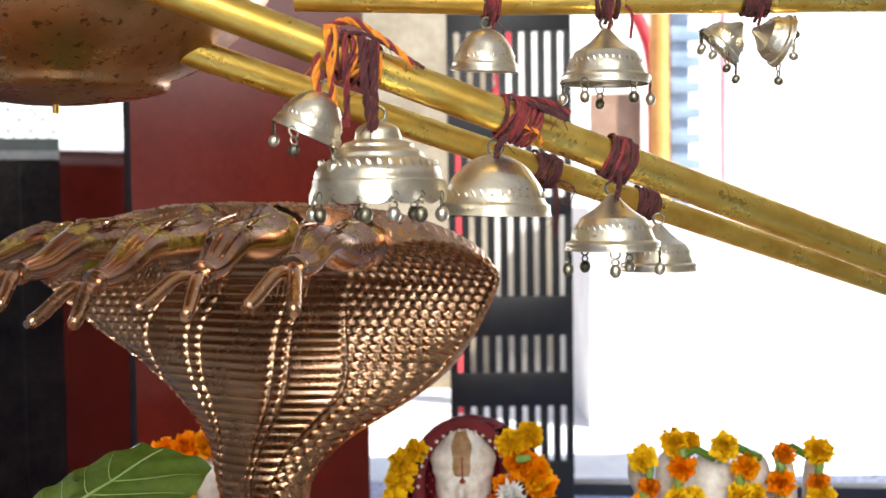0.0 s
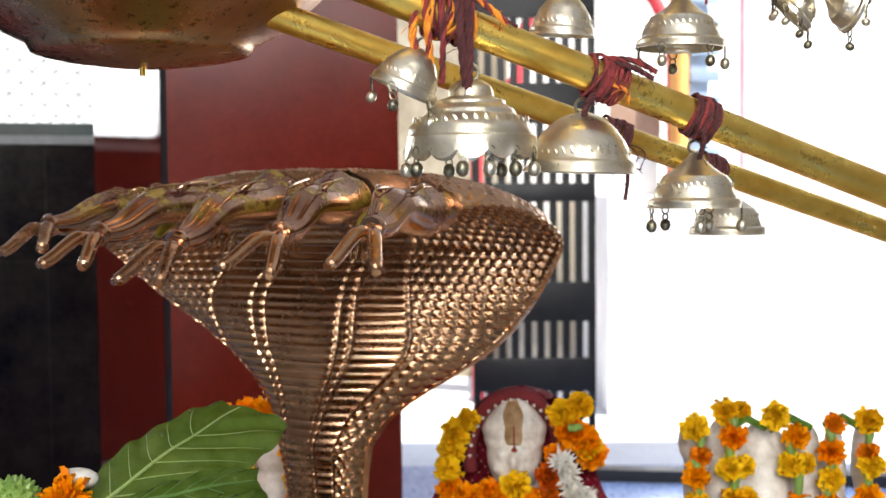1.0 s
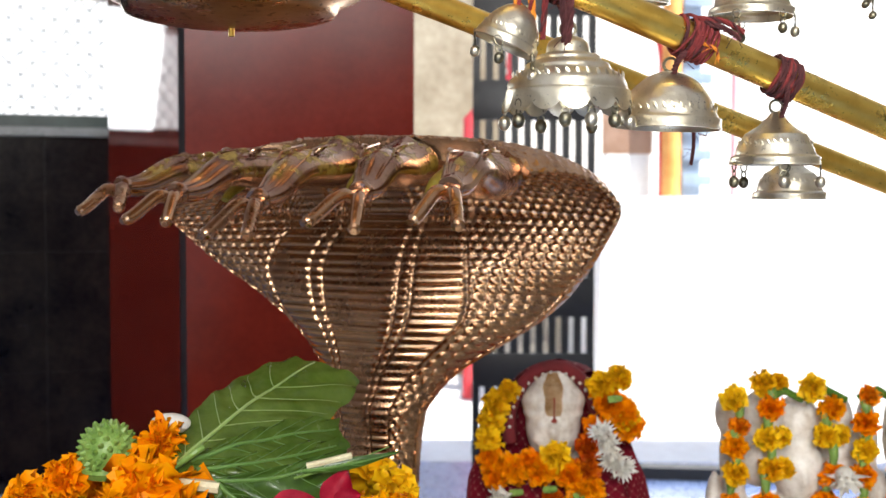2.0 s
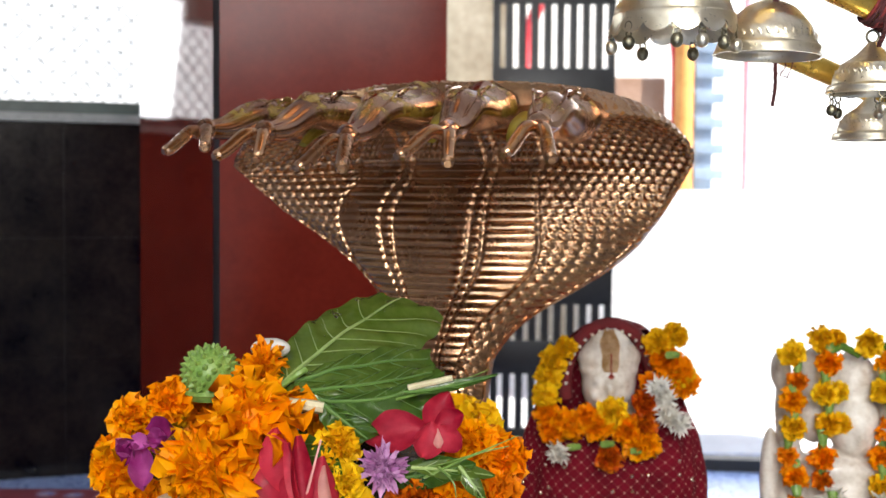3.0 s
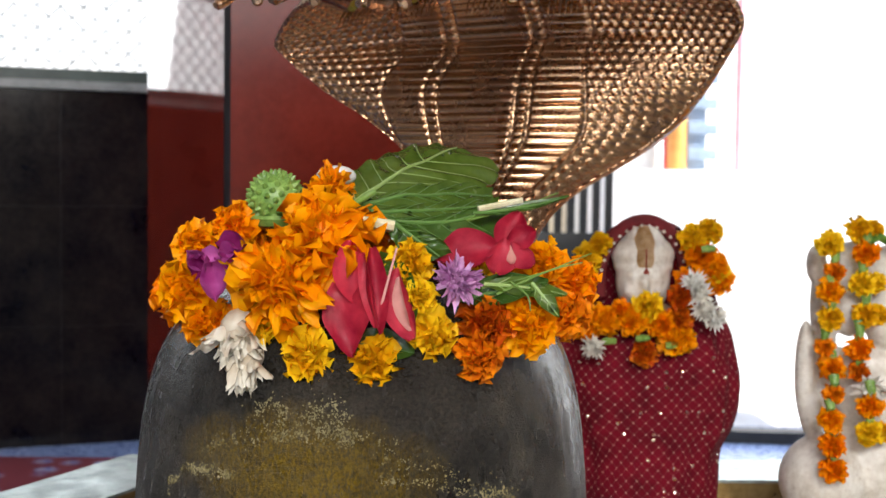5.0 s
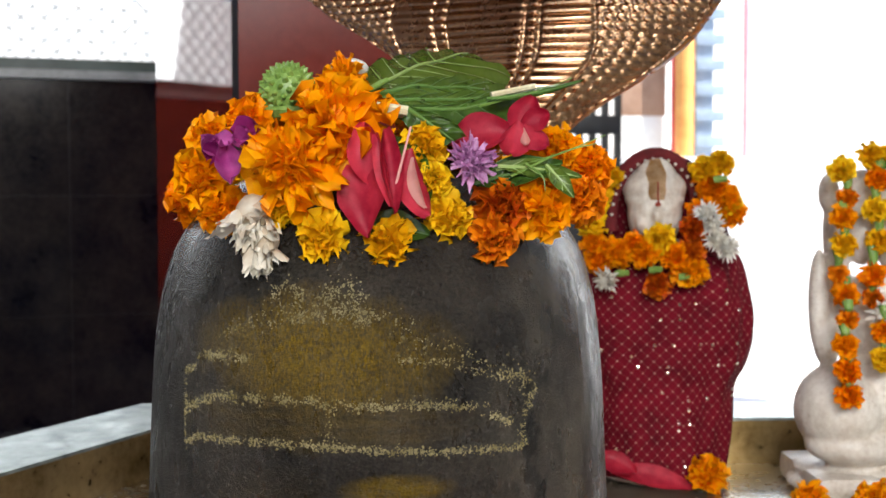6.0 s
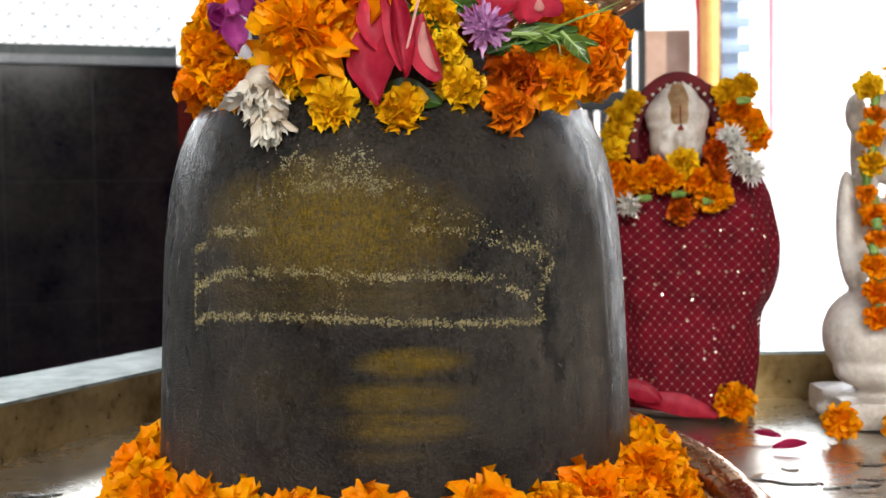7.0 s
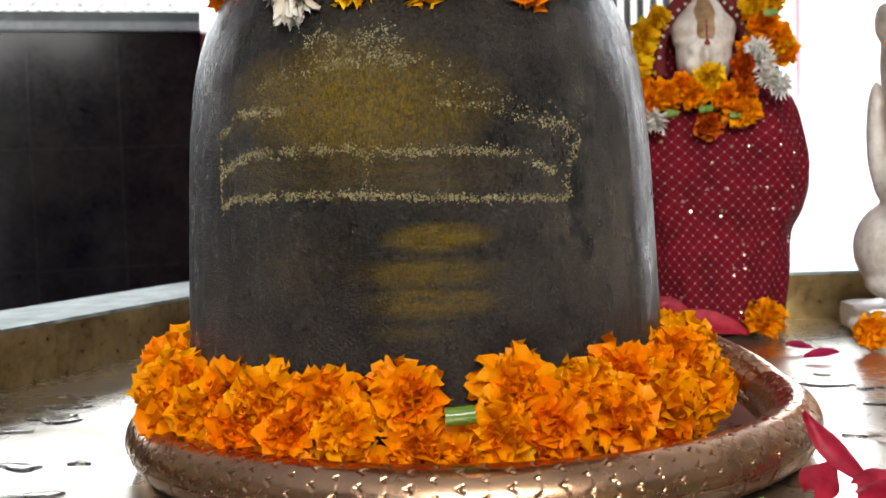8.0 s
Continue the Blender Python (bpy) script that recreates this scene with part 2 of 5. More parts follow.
tray = thing("tray", "wet brass and silver ritual tray with embossed rim", "tray")
part("tray_floor", prism([(x * 0.99, 0.87 + (y - 0.87) * 0.99) for x, y in PED], -0.012, 0.0), TRAY, tray, "wet silvery metal tray floor", smooth=False)
RIM_TOP = 0.058
for i in range(8):
    j = (i + 1) % 8
    part("tray_wall", prism([INNER[i], INNER[j], [INNER[j][k] + 0.06 * (PED[j][k] - INNER[j][k]) for k in (0, 1)], [INNER[i][k] + 0.06 * (PED[i][k] - INNER[i][k]) for k in (0, 1)]], 0.0, RIM_TOP), TRAY_WALL, tray, "dull brass inner wall", smooth=False)
    part("tray_rim", prism([INNER[i], INNER[j], PED[j], PED[i]], RIM_TOP, RIM_TOP + 0.004), TRAY_RIM, tray, "embossed silver rim", smooth=False)

# ---------- lingam ----------
LX, LY = -0.296, 0.87
STONE = material("wet_dark_stone", (0.03, 0.03, 0.032), 0.36, Specular_IOR_Level=0.36)
k = Nodes(STONE)
coarse, fine, speck = k.noise(14, 6), k.noise(430, 4, 0.7), k.noise(70, 3, 0.5, stretch=(1, 1, 0.55))
stone = k.ramp(k.calc("ADD", k.calc("MULTIPLY", coarse, 0.5), k.calc("MULTIPLY", fine, 0.5)), (0.40, (0.003, 0.003, 0.003)), (0.64, (0.056, 0.046, 0.035)))
pos = k.n.new("ShaderNodeSeparateXYZ")
k.wire(k.coords(), pos.inputs[0])


ragged = k.noise(34, 4, 0.65, stretch=(1, 1, 0.7))


def smear(cx, cz, wx, wz, amount, grain):
    """A patch of turmeric rubbed on the front of the stone."""
    dx = k.calc("POWER", k.calc("ABSOLUTE", k.calc("MULTIPLY", k.calc("ADD", pos.outputs[0], -cx), 1 / wx)), 2.0)
    dz = k.calc("POWER", k.calc("ABSOLUTE", k.calc("MULTIPLY", k.calc("ADD", pos.outputs[2], -cz), 1 / wz)), 2.0)
    inside = k.range(k.calc("ADD", k.calc("ADD", dx, dz), k.calc("MULTIPLY", ragged, 1.6)), 0.75, 2.05, 1.0, 0.0)
    front = k.range(pos.outputs[1], -0.08, -0.02, 1.0, 0.0)
    return k.calc("MULTIPLY", k.calc("MULTIPLY", inside, front), k.range(grain, 0.40, 0.62, 0.12 * amount, amount))


grain = k.noise(620, 5, 0.8, stretch=(1, 1, 0.45))
streak = k.noise(70, 5, 0.7, stretch=(0.35, 0.35, 2.2))
yellow = smear(-0.03, 0.258, 0.085, 0.042, 0.95, grain)
for cx, cz, wx, wz, am in ((0.018, 0.171, 0.036, 0.010, 0.8), (0.008, 0.150, 0.052, 0.011, 0.6), (0.012, 0.130, 0.046, 0.011, 0.8), (-0.06, 0.155, 0.04, 0.03, 0.10), (0.0, 0.112, 0.03, 0.006, 0.25), (-0.035, 0.215, 0.10, 0.02, 0.3)):
    yellow = k.calc("MAXIMUM", yellow, smear(cx, cz, wx, wz, am, k.calc("ADD", k.calc("MULTIPLY", grain, 0.45), k.calc("MULTIPLY", streak, 0.55))))
worn_side = k.range(pos.outputs[0], 0.045, 0.125, 0.0, 1.0)
mottle = k.calc("MULTIPLY", worn_side, k.range(k.noise(26, 6, 0.72, stretch=(1, 1, 0.6)), 0.46, 0.66, 0.0, 0.8))
stone = k.mix(mottle, stone, (0.092, 0.076, 0.055))
spots = k.calc("MULTIPLY", worn_side, k.range(k.noise(62, 2, 0.4, stretch=(1, 1, 0.6)), 0.60, 0.66, 0.0, 0.9))
stone = k.mix(spots, stone, (0.004, 0.004, 0.004))
k.colour(k.mix(yellow, stone, (0.235, 0.142, 0.004)))
k.rough(k.calc("SUBTRACT", k.range(speck, 0.35, 0.65, 0.24, 0.44), k.range(k.calc("ADD", pos.outputs[2], k.calc("MULTIPLY", ragged, 0.06)), 0.27, 0.33, 0.0, 0.13)))
k.bump(k.calc("ADD", fine, k.calc("MULTIPLY", speck, 0.35)), 1.0, 0.0038)
LPROF = [(0.182, 0.0), (0.183, 0.05), (0.181, 0.10), (0.178, 0.17), (0.175, 0.23), (0.171, 0.27), (0.165, 0.30), (0.156, 0.325), (0.143, 0.345), (0.124, 0.363), (0.098, 0.378), (0.065, 0.389), (0.03, 0.394), (0.0008, 0.395)]
fine_profile = [(p.x, p.z) for p in spline([(r, 0, z) for r, z in LPROF], 6)]
single("lingam", lathe(fine_profile, 96), STONE, "wet dark grey stone lingam with turmeric smears", "lingam", (LX, LY, 0.0))

# ---------- copper serpent ----------
RX, RY, RR = -0.262, 0.87, 0.243


def coil_point(deg):
    a = radians(deg)
    rise = max(deg - 8, 0)
    return (RX + RR * math.cos(a), RY + RR * math.sin(a), 0.0215 + 0.00075 * rise + 0.0000012 * rise ** 2)


def scaled_tube(points, radius, n, pitch_along, pitch_round, depth):
    """A tube whose skin is raised into overlapping scales."""
    pts = [Vector(p) for p in points]
    rows, up, s = [], Vector((0, 0, 1)), 0.0
    for i, p in enumerate(pts):
        d = (pts[min(i + 1, len(pts) - 1)] - pts[max(i - 1, 0)]).normalized()
        side = d.cross(up).normalized()
        up2 = side.cross(d).normalized()
        if i:
            s += (p - pts[i - 1]).length
        r0 = radius(i / (len(pts) - 1))
        row = []
        for q in range(n):
            a = 2 * math.pi * q / n
            r = r0
            top = math.sin(a)
            if top > -0.12:
                r += depth * fish(s / pitch_along, a / (2 * math.pi) * pitch_round)
            elif top > -0.22:
                r -= depth * 0.9
            elif top > -0.75:
                vee = (s / (2.6 * pitch_along) + 0.35 * abs(top + 0.5)) % 1
                r -= depth * 0.8 * math.exp(-((vee - 0.5) / 0.045) ** 2)
            row.append(p + r * (math.cos(a) * side + math.sin(a) * up2))
        rows.append(row)
    return grid_mesh(rows, True)


def fish(x, y):
    """Fish scales: the foremost of the staggered discs, with an incised edge."""
    base = math.floor(x)
    for row in (base + 1, base, base - 1):
        off = 0.5 * (row % 2)
        c = math.floor(y - off) + off + 0.5
        d = math.hypot(x - row + 0.35, (y - c) * 1.25) / 0.82
        if d < 1:
            edge = max(0.0, (d - 0.80) / 0.20)
            return 0.4 - 0.4 * (x - row) * 0.5 - 1.0 * math.sin(math.pi * edge) ** 2
    return 0.0


def scale_height(x, y):
    """Overlapping rounded scales: 0 in the grooves, 1 on the lips."""
    best = 0.0
    for row in (math.floor(x), math.floor(x) - 1):
        off = 0.5 * (row % 2)
        c = math.floor(y - off) + off + 0.5
        dx, dy = x - row, (y - c) * 2.0
        tip = 1.55 * math.sqrt(max(0.0, 1 - 0.92 * dy * dy))
        if 0 <= dx <= tip:
            h = 0.35 + 0.65 * (dx / max(tip, 0.3)) ** 1.5
            edge = min(1.0, (tip - dx) / 0.22)
            best = max(best, h * edge ** 0.5)
    return best


serpent = thing("copper_serpent", "engraved copper many-headed cobra coiled round the stone", "serpent ornament")
path = [coil_point(80 - 342 * i / 1500) for i in range(1501)]
part("coil", scaled_tube(path, lambda t: 0.0205 * (1 - 0.35 * max(0, t - 0.8) / 0.2), 140, 0.0140, 11, 0.0013), COPPER, serpent)

E1, FW = Vector((0.88, -0.475, 0)), Vector((-0.475, -0.88, 0))
ORIGIN = Vector((-0.18, 1.19, 0))
HOOD = [(-0.03, 0.035, 0.030), (-0.01, 0.10, 0.030), (0.0, 0.22, 0.040), (0.0, 0.33, 0.045), (0.004, 0.40, 0.055), (0.008, 0.44, 0.069), (0.013, 0.48, 0.104), (0.018, 0.52, 0.150),
        (0.022, 0.55, 0.190), (0.028, 0.58, 0.220), (0.040, 0.61, 0.238), (0.064, 0.634, 0.238), (0.095, 0.649, 0.228), (0.125, 0.655, 0.212), (0.150, 0.654, 0.192)]
line = spline(HOOD, 40)
NU = 320


def dome(x, y):
    """Staggered rounded studs."""
    row = math.floor(x)
    y -= 0.5 * (row % 2)
    dx, dy = 2 * (x - row) - 1, 2 * (y - math.floor(y)) - 1
    return max(0.0, 1 - dx * dx * (0.75 if dx > 0 else 1.0) - dy * dy) ** 0.6


def hood_skin():
    rows = []
    s = 0.0
    for i, q in enumerate(line):
        if i:
            s += math.hypot(q.x - line[i - 1].x, q.y - line[i - 1].y)
        d = line[min(i + 1, len(line) - 1)] - line[max(i - 1, 0)]
        nb, nz = d.y, -d.x
        ln = math.hypot(nb, nz) or 1
        nb, nz = nb / ln, nz / ln
        wide, flare = q.z, min(1.0, max(0.0, (q.y - 0.40) / 0.2))
        row = []
        top = min(1.0, max(0.0, (q.y - 0.575) / 0.075))
        for j in range(NU + 1):
            u = -1 + 2 * j / NU
            grow = 1 - 0.02 * flare if u > 0 else 1 + 0.09 * flare - 0.42 * max(0.0, (q.x - 0.03) / 0.12)
            a = u * wide * grow + 0.029 * flare + (0.017 + (0.020 * u if u > 0 else 0.0)) * math.exp(-((q.y - 0.495) / 0.055) ** 2)
            bulge = (1 - flare) * (math.sqrt(max(0, 1 - u * u)) * wide * 0.75)
            lip = flare * ((0.045 if u > 0 else 0.028) * abs(u) ** 3.5 - 0.012 * math.cos(math.pi * u))
            if u > 0:
                lip -= 0.095 * min(1.0, max(0.0, (q.y - 0.40) / 0.12)) * u ** 1.6
            h = 0.0
            low = min(1.0, max(0.0, (0.585 - q.y) / 0.09))
            uc, hw = -0.05 - 0.13 * low, 0.43 + 0.33 * low
            v = (u - uc) / hw
            if abs(v) < 1:
                ph = (s / 0.0088) % 1
                h = 0.0021 * math.sin(math.pi * ph) ** 0.7
                for groove in (-0.41, 0.37, -0.54, 0.50, -0.97, 0.97):
                    g = math.exp(-((v - groove) / 0.020) ** 2)
                    h = h * (1 - 0.85 * g) - 0.0009 * g
                if abs(v + 0.475) < 0.05 or abs(v - 0.435) < 0.05:
                    h *= 1.25
            else:
                h = 0.0019 * dome(s / 0.0086 + 1.2 * abs(u), (u * max(wide, 0.05)) / 0.0104)
            rim = max(0.0, (abs(u) - 0.965) / 0.035)
            h += 0.003 * math.sin(math.pi * rim) if rim else 0
            b = q.x + bulge + lip + nb * h
            z = q.y + nz * h - top * top * (3 - 2 * top) * (0.013 if u > 0 else 0.030) * abs(u) ** (3.0 if u > 0 else 2.0)
            row.append(ORIGIN + E1 * a + FW * b + Vector((0, 0, z)))
        rows.append(row)
    return rows


def hood_shell():
    front = hood_skin()
    bm = grid_mesh(front)
    back = []
    for i, row in enumerate(front):
        q = line[i]
        d = line[min(i + 1, len(line) - 1)] - line[max(i - 1, 0)]
        ln = math.hypot(d.x, d.y) or 1
        nb, nz = -d.y / ln, d.x / ln
        flare = min(1.0, max(0.0, (q.y - 0.40) / 0.2))
        out = []
        for j in range(0, NU + 1, 1):
            u = -1 + 2 * j / NU
            t = (0.006 + 0.012 * flare) * math.sqrt(max(0.0, 1 - u ** 6)) + (1 - flare) * q.z * 0.8 * math.sqrt(max(0, 1 - u * u))
            t += 0.0024 * scale_height(i * 0.12, u * max(q.z, 0.05) / 0.015) * (1 - u ** 8)
            out.append(row[j] + FW * (nb * t) + Vector((0, 0, nz * t)))
        back.append(out)
    grid_mesh([r[::-1] for r in back], False, bm)
    grid_mesh([front[-1][::-1], back[-1][::-1]], False, bm)
    bmesh.ops.remove_doubles(bm, verts=bm.verts, dist=0.00005)
    return bm


part("hood", hood_shell(), COPPER, serpent, "flared hood with ribbed throat and scaled sides")

HEADS = [((-0.325, 1.105, 0.648), (-0.403, 1.02, 0.626), (-0.435, 0.983, 0.604), (-0.397, 0.975, 0.607)),
         ((-0.278, 1.065, 0.655), (-0.340, 0.955, 0.621), (-0.377, 0.910, 0.598), (-0.341, 0.905, 0.596)),
         ((-0.222, 1.025, 0.658), (-0.266, 0.910, 0.616), (-0.303, 0.858, 0.588), (-0.267, 0.850, 0.587)),
         ((-0.158, 0.995, 0.656), (-0.183, 0.905, 0.622), (-0.225, 0.855, 0.598), (-0.185, 0.845, 0.592)),
         ((-0.085, 0.975, 0.648), (-0.111, 0.890, 0.626), (-0.143, 0.845, 0.599), (-0.106, 0.834, 0.595))]


def engraved(pts):
    """A tapering head, flattened, with a grooved and studded crown."""
    n, rows = 44, []
    for i, p in enumerate(pts):
        t = i / (len(pts) - 1)
        d = (pts[min(i + 1, len(pts) - 1)] - pts[max(i - 1, 0)]).normalized()
        side = d.cross(Vector((0, 0, 1))).normalized()
        up = side.cross(d)
        r = 0.0300 - 0.0212 * t ** 0.72 + 0.0022 * math.sin(3.1 * t)
        row = []
        for q in range(n):
            a = 2 * math.pi * q / n
            top = max(0.0, math.sin(a))
            h = 0.0022 * math.exp(-(math.cos(a) / 0.22) ** 2) * (top > 0) * (1 - 0.5 * t)
            h -= 0.0016 * math.exp(-((abs(math.cos(a)) - 0.48) / 0.13) ** 2) * (top > 0)
            if t < 0.30 and top > 0:
                h += 0.0010 * math.sin(math.pi * ((t * 26) % 1)) * (1 - t / 0.30)
            row.append(p + (r + h) * math.cos(a) * side + (0.74 * r + h) * math.sin(a) * up)
        rows.append(row)
    return grid_mesh(rows, True)


for base, ring, left, right in HEADS:
    b0, r0 = Vector(base) - Vector((0, 0, 0.014)), Vector(ring)
    d = (r0 - b0).normalized()
    mid = b0.lerp(r0, 0.5) + Vector((0, 0, 0.010))
    spine = spline([b0 - d * 0.03, b0, mid, r0.lerp(b0, 0.18), r0 + d * 0.004], 16)
    hd = part("head", engraved(spine), COPPER_HEAD, serpent)
    sd = d.cross(Vector((0, 0, 1))).normalized()
    up = sd.cross(d)
    for sgn in (-1, 1):
        c = b0.lerp(r0, 0.30) + sd * sgn * 0.0135 + up * 0.0225
        curl = [c + (d * math.cos(a) + (up * 0.6 + sd * sgn * 0.8).normalized() * math.sin(a)) * (0.0085 * (1 - a / 14)) for a in (0.35 * i for i in range(32))]
        part("eye_scroll", tube(curl, lambda t: 0.0013 - 0.0005 * t, 7), COPPER_HEAD, hd)
        brow = spline([c - d * 0.03 + sd * sgn * 0.002, c + up * 0.003 + d * 0.010, c + d * 0.026 - up * 0.0015, r0 - d * 0.010 + sd * sgn * 0.006 + up * 0.004], 6)
        part("brow", tube(brow, lambda t: 0.0015 * (1 - 0.45 * t), 8), COPPER_HEAD, hd)
    part("collar", tube([r0 - d * 0.003, r0, r0 + d * 0.003, r0 + d * 0.006], lambda t: 0.0105 if 0.2 < t < 0.8 else 0.009, 16), COPPER_HEAD, hd)
    for tip in (left, right):
        t0 = Vector(tip)
        bend = r0.lerp(t0, 0.4) + Vector((0, 0, 0.006))
        part("tongue", tube(spline([r0 - d * 0.003, r0.lerp(t0, 0.15) + d * 0.002, bend, r0.lerp(t0, 0.8), t0], 5), lambda t: 0.0066 - 0.0016 * t if t < 0.95 else 0.0030, 12), COPPER, hd)

OLD_BRASS = varied("turmeric_stained_brass", (0.16, 0.12, 0.015), (0.50, 0.39, 0.04), 0.40, 0.5, 60, 0.2)
for (a0, r0, *_), (a1, r1, *_) in zip(HEADS, HEADS[1:]):
    c = (Vector(a0) + Vector(a1)) * 0.5 + Vector((0.004, 0.016, -0.006))
    f = ((Vector(r0) + Vector(r1)) * 0.5 - c).normalized()
    gill = part("gill", tube(spline([c - f * 0.02 - Vector((0, 0, 0.01)), c + f * 0.015 - Vector((0, 0, 0.012)), c + f * 0.034 - Vector((0, 0, 0.018)), c + f * 0.044 - Vector((0, 0, 0.024))], 5), lambda t: 0.0085 - 0.004 * t * t, 14, flat=0.6), OLD_BRASS, serpent, "greenish worn brass gill between the heads")
    sd = f.cross(Vector((0, 0, 1))).normalized()
    for i in range(8):
        o = c + f * 0.030 + sd * (0.005 * (i - 3.5)) - Vector((0, 0, 0.026))
        part("gill_ridge", tube([o, o + f * 0.008 - Vector((0, 0, 0.006)), o + f * 0.012 - Vector((0, 0, 0.014))], lambda t: 0.0011 * (1 - 0.5 * t), 6), COPPER, gill)

# ---------- dripping pot and its stand ----------
pot = thing("copper_pot", "old copper and brass dripping pot over the stone", "pot", (-0.280, 0.868, 0.757))
POTP = [(0.0005, -0.010), (0.03, -0.0086), (0.06, -0.0045), (0.074, -0.0016), (0.079, 0.0), (0.081, 0.003), (0.083, 0.007), (0.098, 0.014), (0.116, 0.026), (0.1335, 0.042), (0.146, 0.056), (0.170, 0.09), (0.188, 0.13), (0.197, 0.17), (0.206, 0.18), (0.202, 0.183), (0.189, 0.17), (0.176, 0.13), (0.11, 0.04), (0.0005, 0.002)]
part("bowl", lathe(POTP, 72), COPPER_POT, pot)
part("spout", tube([(0, 0, 0.002), (0, 0, -0.008), (0, 0, -0.016)], 0.0024, 10), BRASS, pot, "short brass drip spout")

stand = thing("rod_stand", "polished brass rod stand hung with bells", "stand")
leg_a = [(-0.36, 0.628, 0.871), (0.287, 0.800, 0.634), (1.05, 1.005, 0.355), (1.09, 1.015, 0.33), (1.10, 1.02, 0.29), (1.10, 1.02, FLOOR)]
leg_b = [(-0.215, 0.8305, 0.7938), (0.386, 1.05, 0.596), (1.05, 1.293, 0.378), (1.08, 1.304, 0.365), (1.09, 1.308, 0.34), (1.09, 1.308, FLOOR)]
leg_c = [(-0.105, 0.868, 0.823), (0.036, 0.87, 0.8185), (0.6, 0.885, 0.8175), (1.20, 0.9, 0.817), (1.235, 0.9, 0.80), (1.24, 0.9, 0.76), (1.24, 0.9, FLOOR)]
part("rod", tube(leg_a, 0.0108, 24), BRASS, stand)
part("rod", tube(leg_b, lambda t: 0.0105 - 0.0045 * min(t, 0.4), 24), BRASS, stand)
part("rod", tube(leg_c, lambda t: 0.0108, 24), BRASS, stand)

# ---------- flowers, leaves and offerings ----------
MARI_ORANGE = petal_material("marigold_orange", (0.97, 0.255, 0.0), (1.0, 0.42, 0.001), 0.34)
MARI_AMBER = petal_material("marigold_amber", (0.98, 0.29, 0.0), (1.0, 0.45, 0.001), 0.34)
MARI_YELLOW = petal_material("marigold_yellow", (0.88, 0.44, 0.004), (0.98, 0.64, 0.012))
MARI_RUST = petal_material("marigold_rust", (0.52, 0.06, 0.003), (0.95, 0.30, 0.004))
WHITE_PETAL = petal_material("white_petals", (0.66, 0.60, 0.50), (0.82, 0.80, 0.74))
DRY_PETAL = petal_material("drying_cream_petals", (0.52, 0.40, 0.27), (0.78, 0.72, 0.60))
LILAC = petal_material("lilac_petals", (0.42, 0.12, 0.35), (0.74, 0.42, 0.66))
MAGENTA = petal_material("magenta_petals", (0.40, 0.03, 0.24), (0.74, 0.20, 0.56))
PINK = petal_material("pink_petals", (0.42, 0.006, 0.035), (0.76, 0.060, 0.105), 0.15, 0.25)
GREEN = varied("leaf_green", (0.105, 0.180, 0.020), (0.180, 0.265, 0.042), 0.14, 0.0, 18, 0.03, grain=4, rrange=0.05, Specular_IOR_Level=0.8)
GREEN_MID = varied("leaf_mid_green", (0.080, 0.150, 0.016), (0.140, 0.215, 0.034), 0.16, 0.0, 18, 0.03, grain=4)
GREEN_DARK = varied("leaf_dark_green", (0.050, 0.115, 0.014), (0.095, 0.185, 0.028), 0.18, 0.0, 18, 0.03, grain=4)
GREEN_PALE = varied("pale_green", (0.10, 0.20, 0.03), (0.24, 0.36, 0.08), 0.4, 0.0, 60, 0.15)
VEIN_DARK = varied("leaf_vein_dark", (0.08, 0.17, 0.03), (0.12, 0.22, 0.05), 0.4, 0.0, 50, 0.1)
VEIN = varied("leaf_vein", (0.24, 0.36, 0.09), (0.36, 0.46, 0.16), 0.4, 0.0, 50, 0.1)
PITH = varied("pale_stalk", (0.55, 0.47, 0.26), (0.74, 0.68, 0.46), 0.6, 0.0, 60, 0.2, stretch=(1, 1, 0.2))


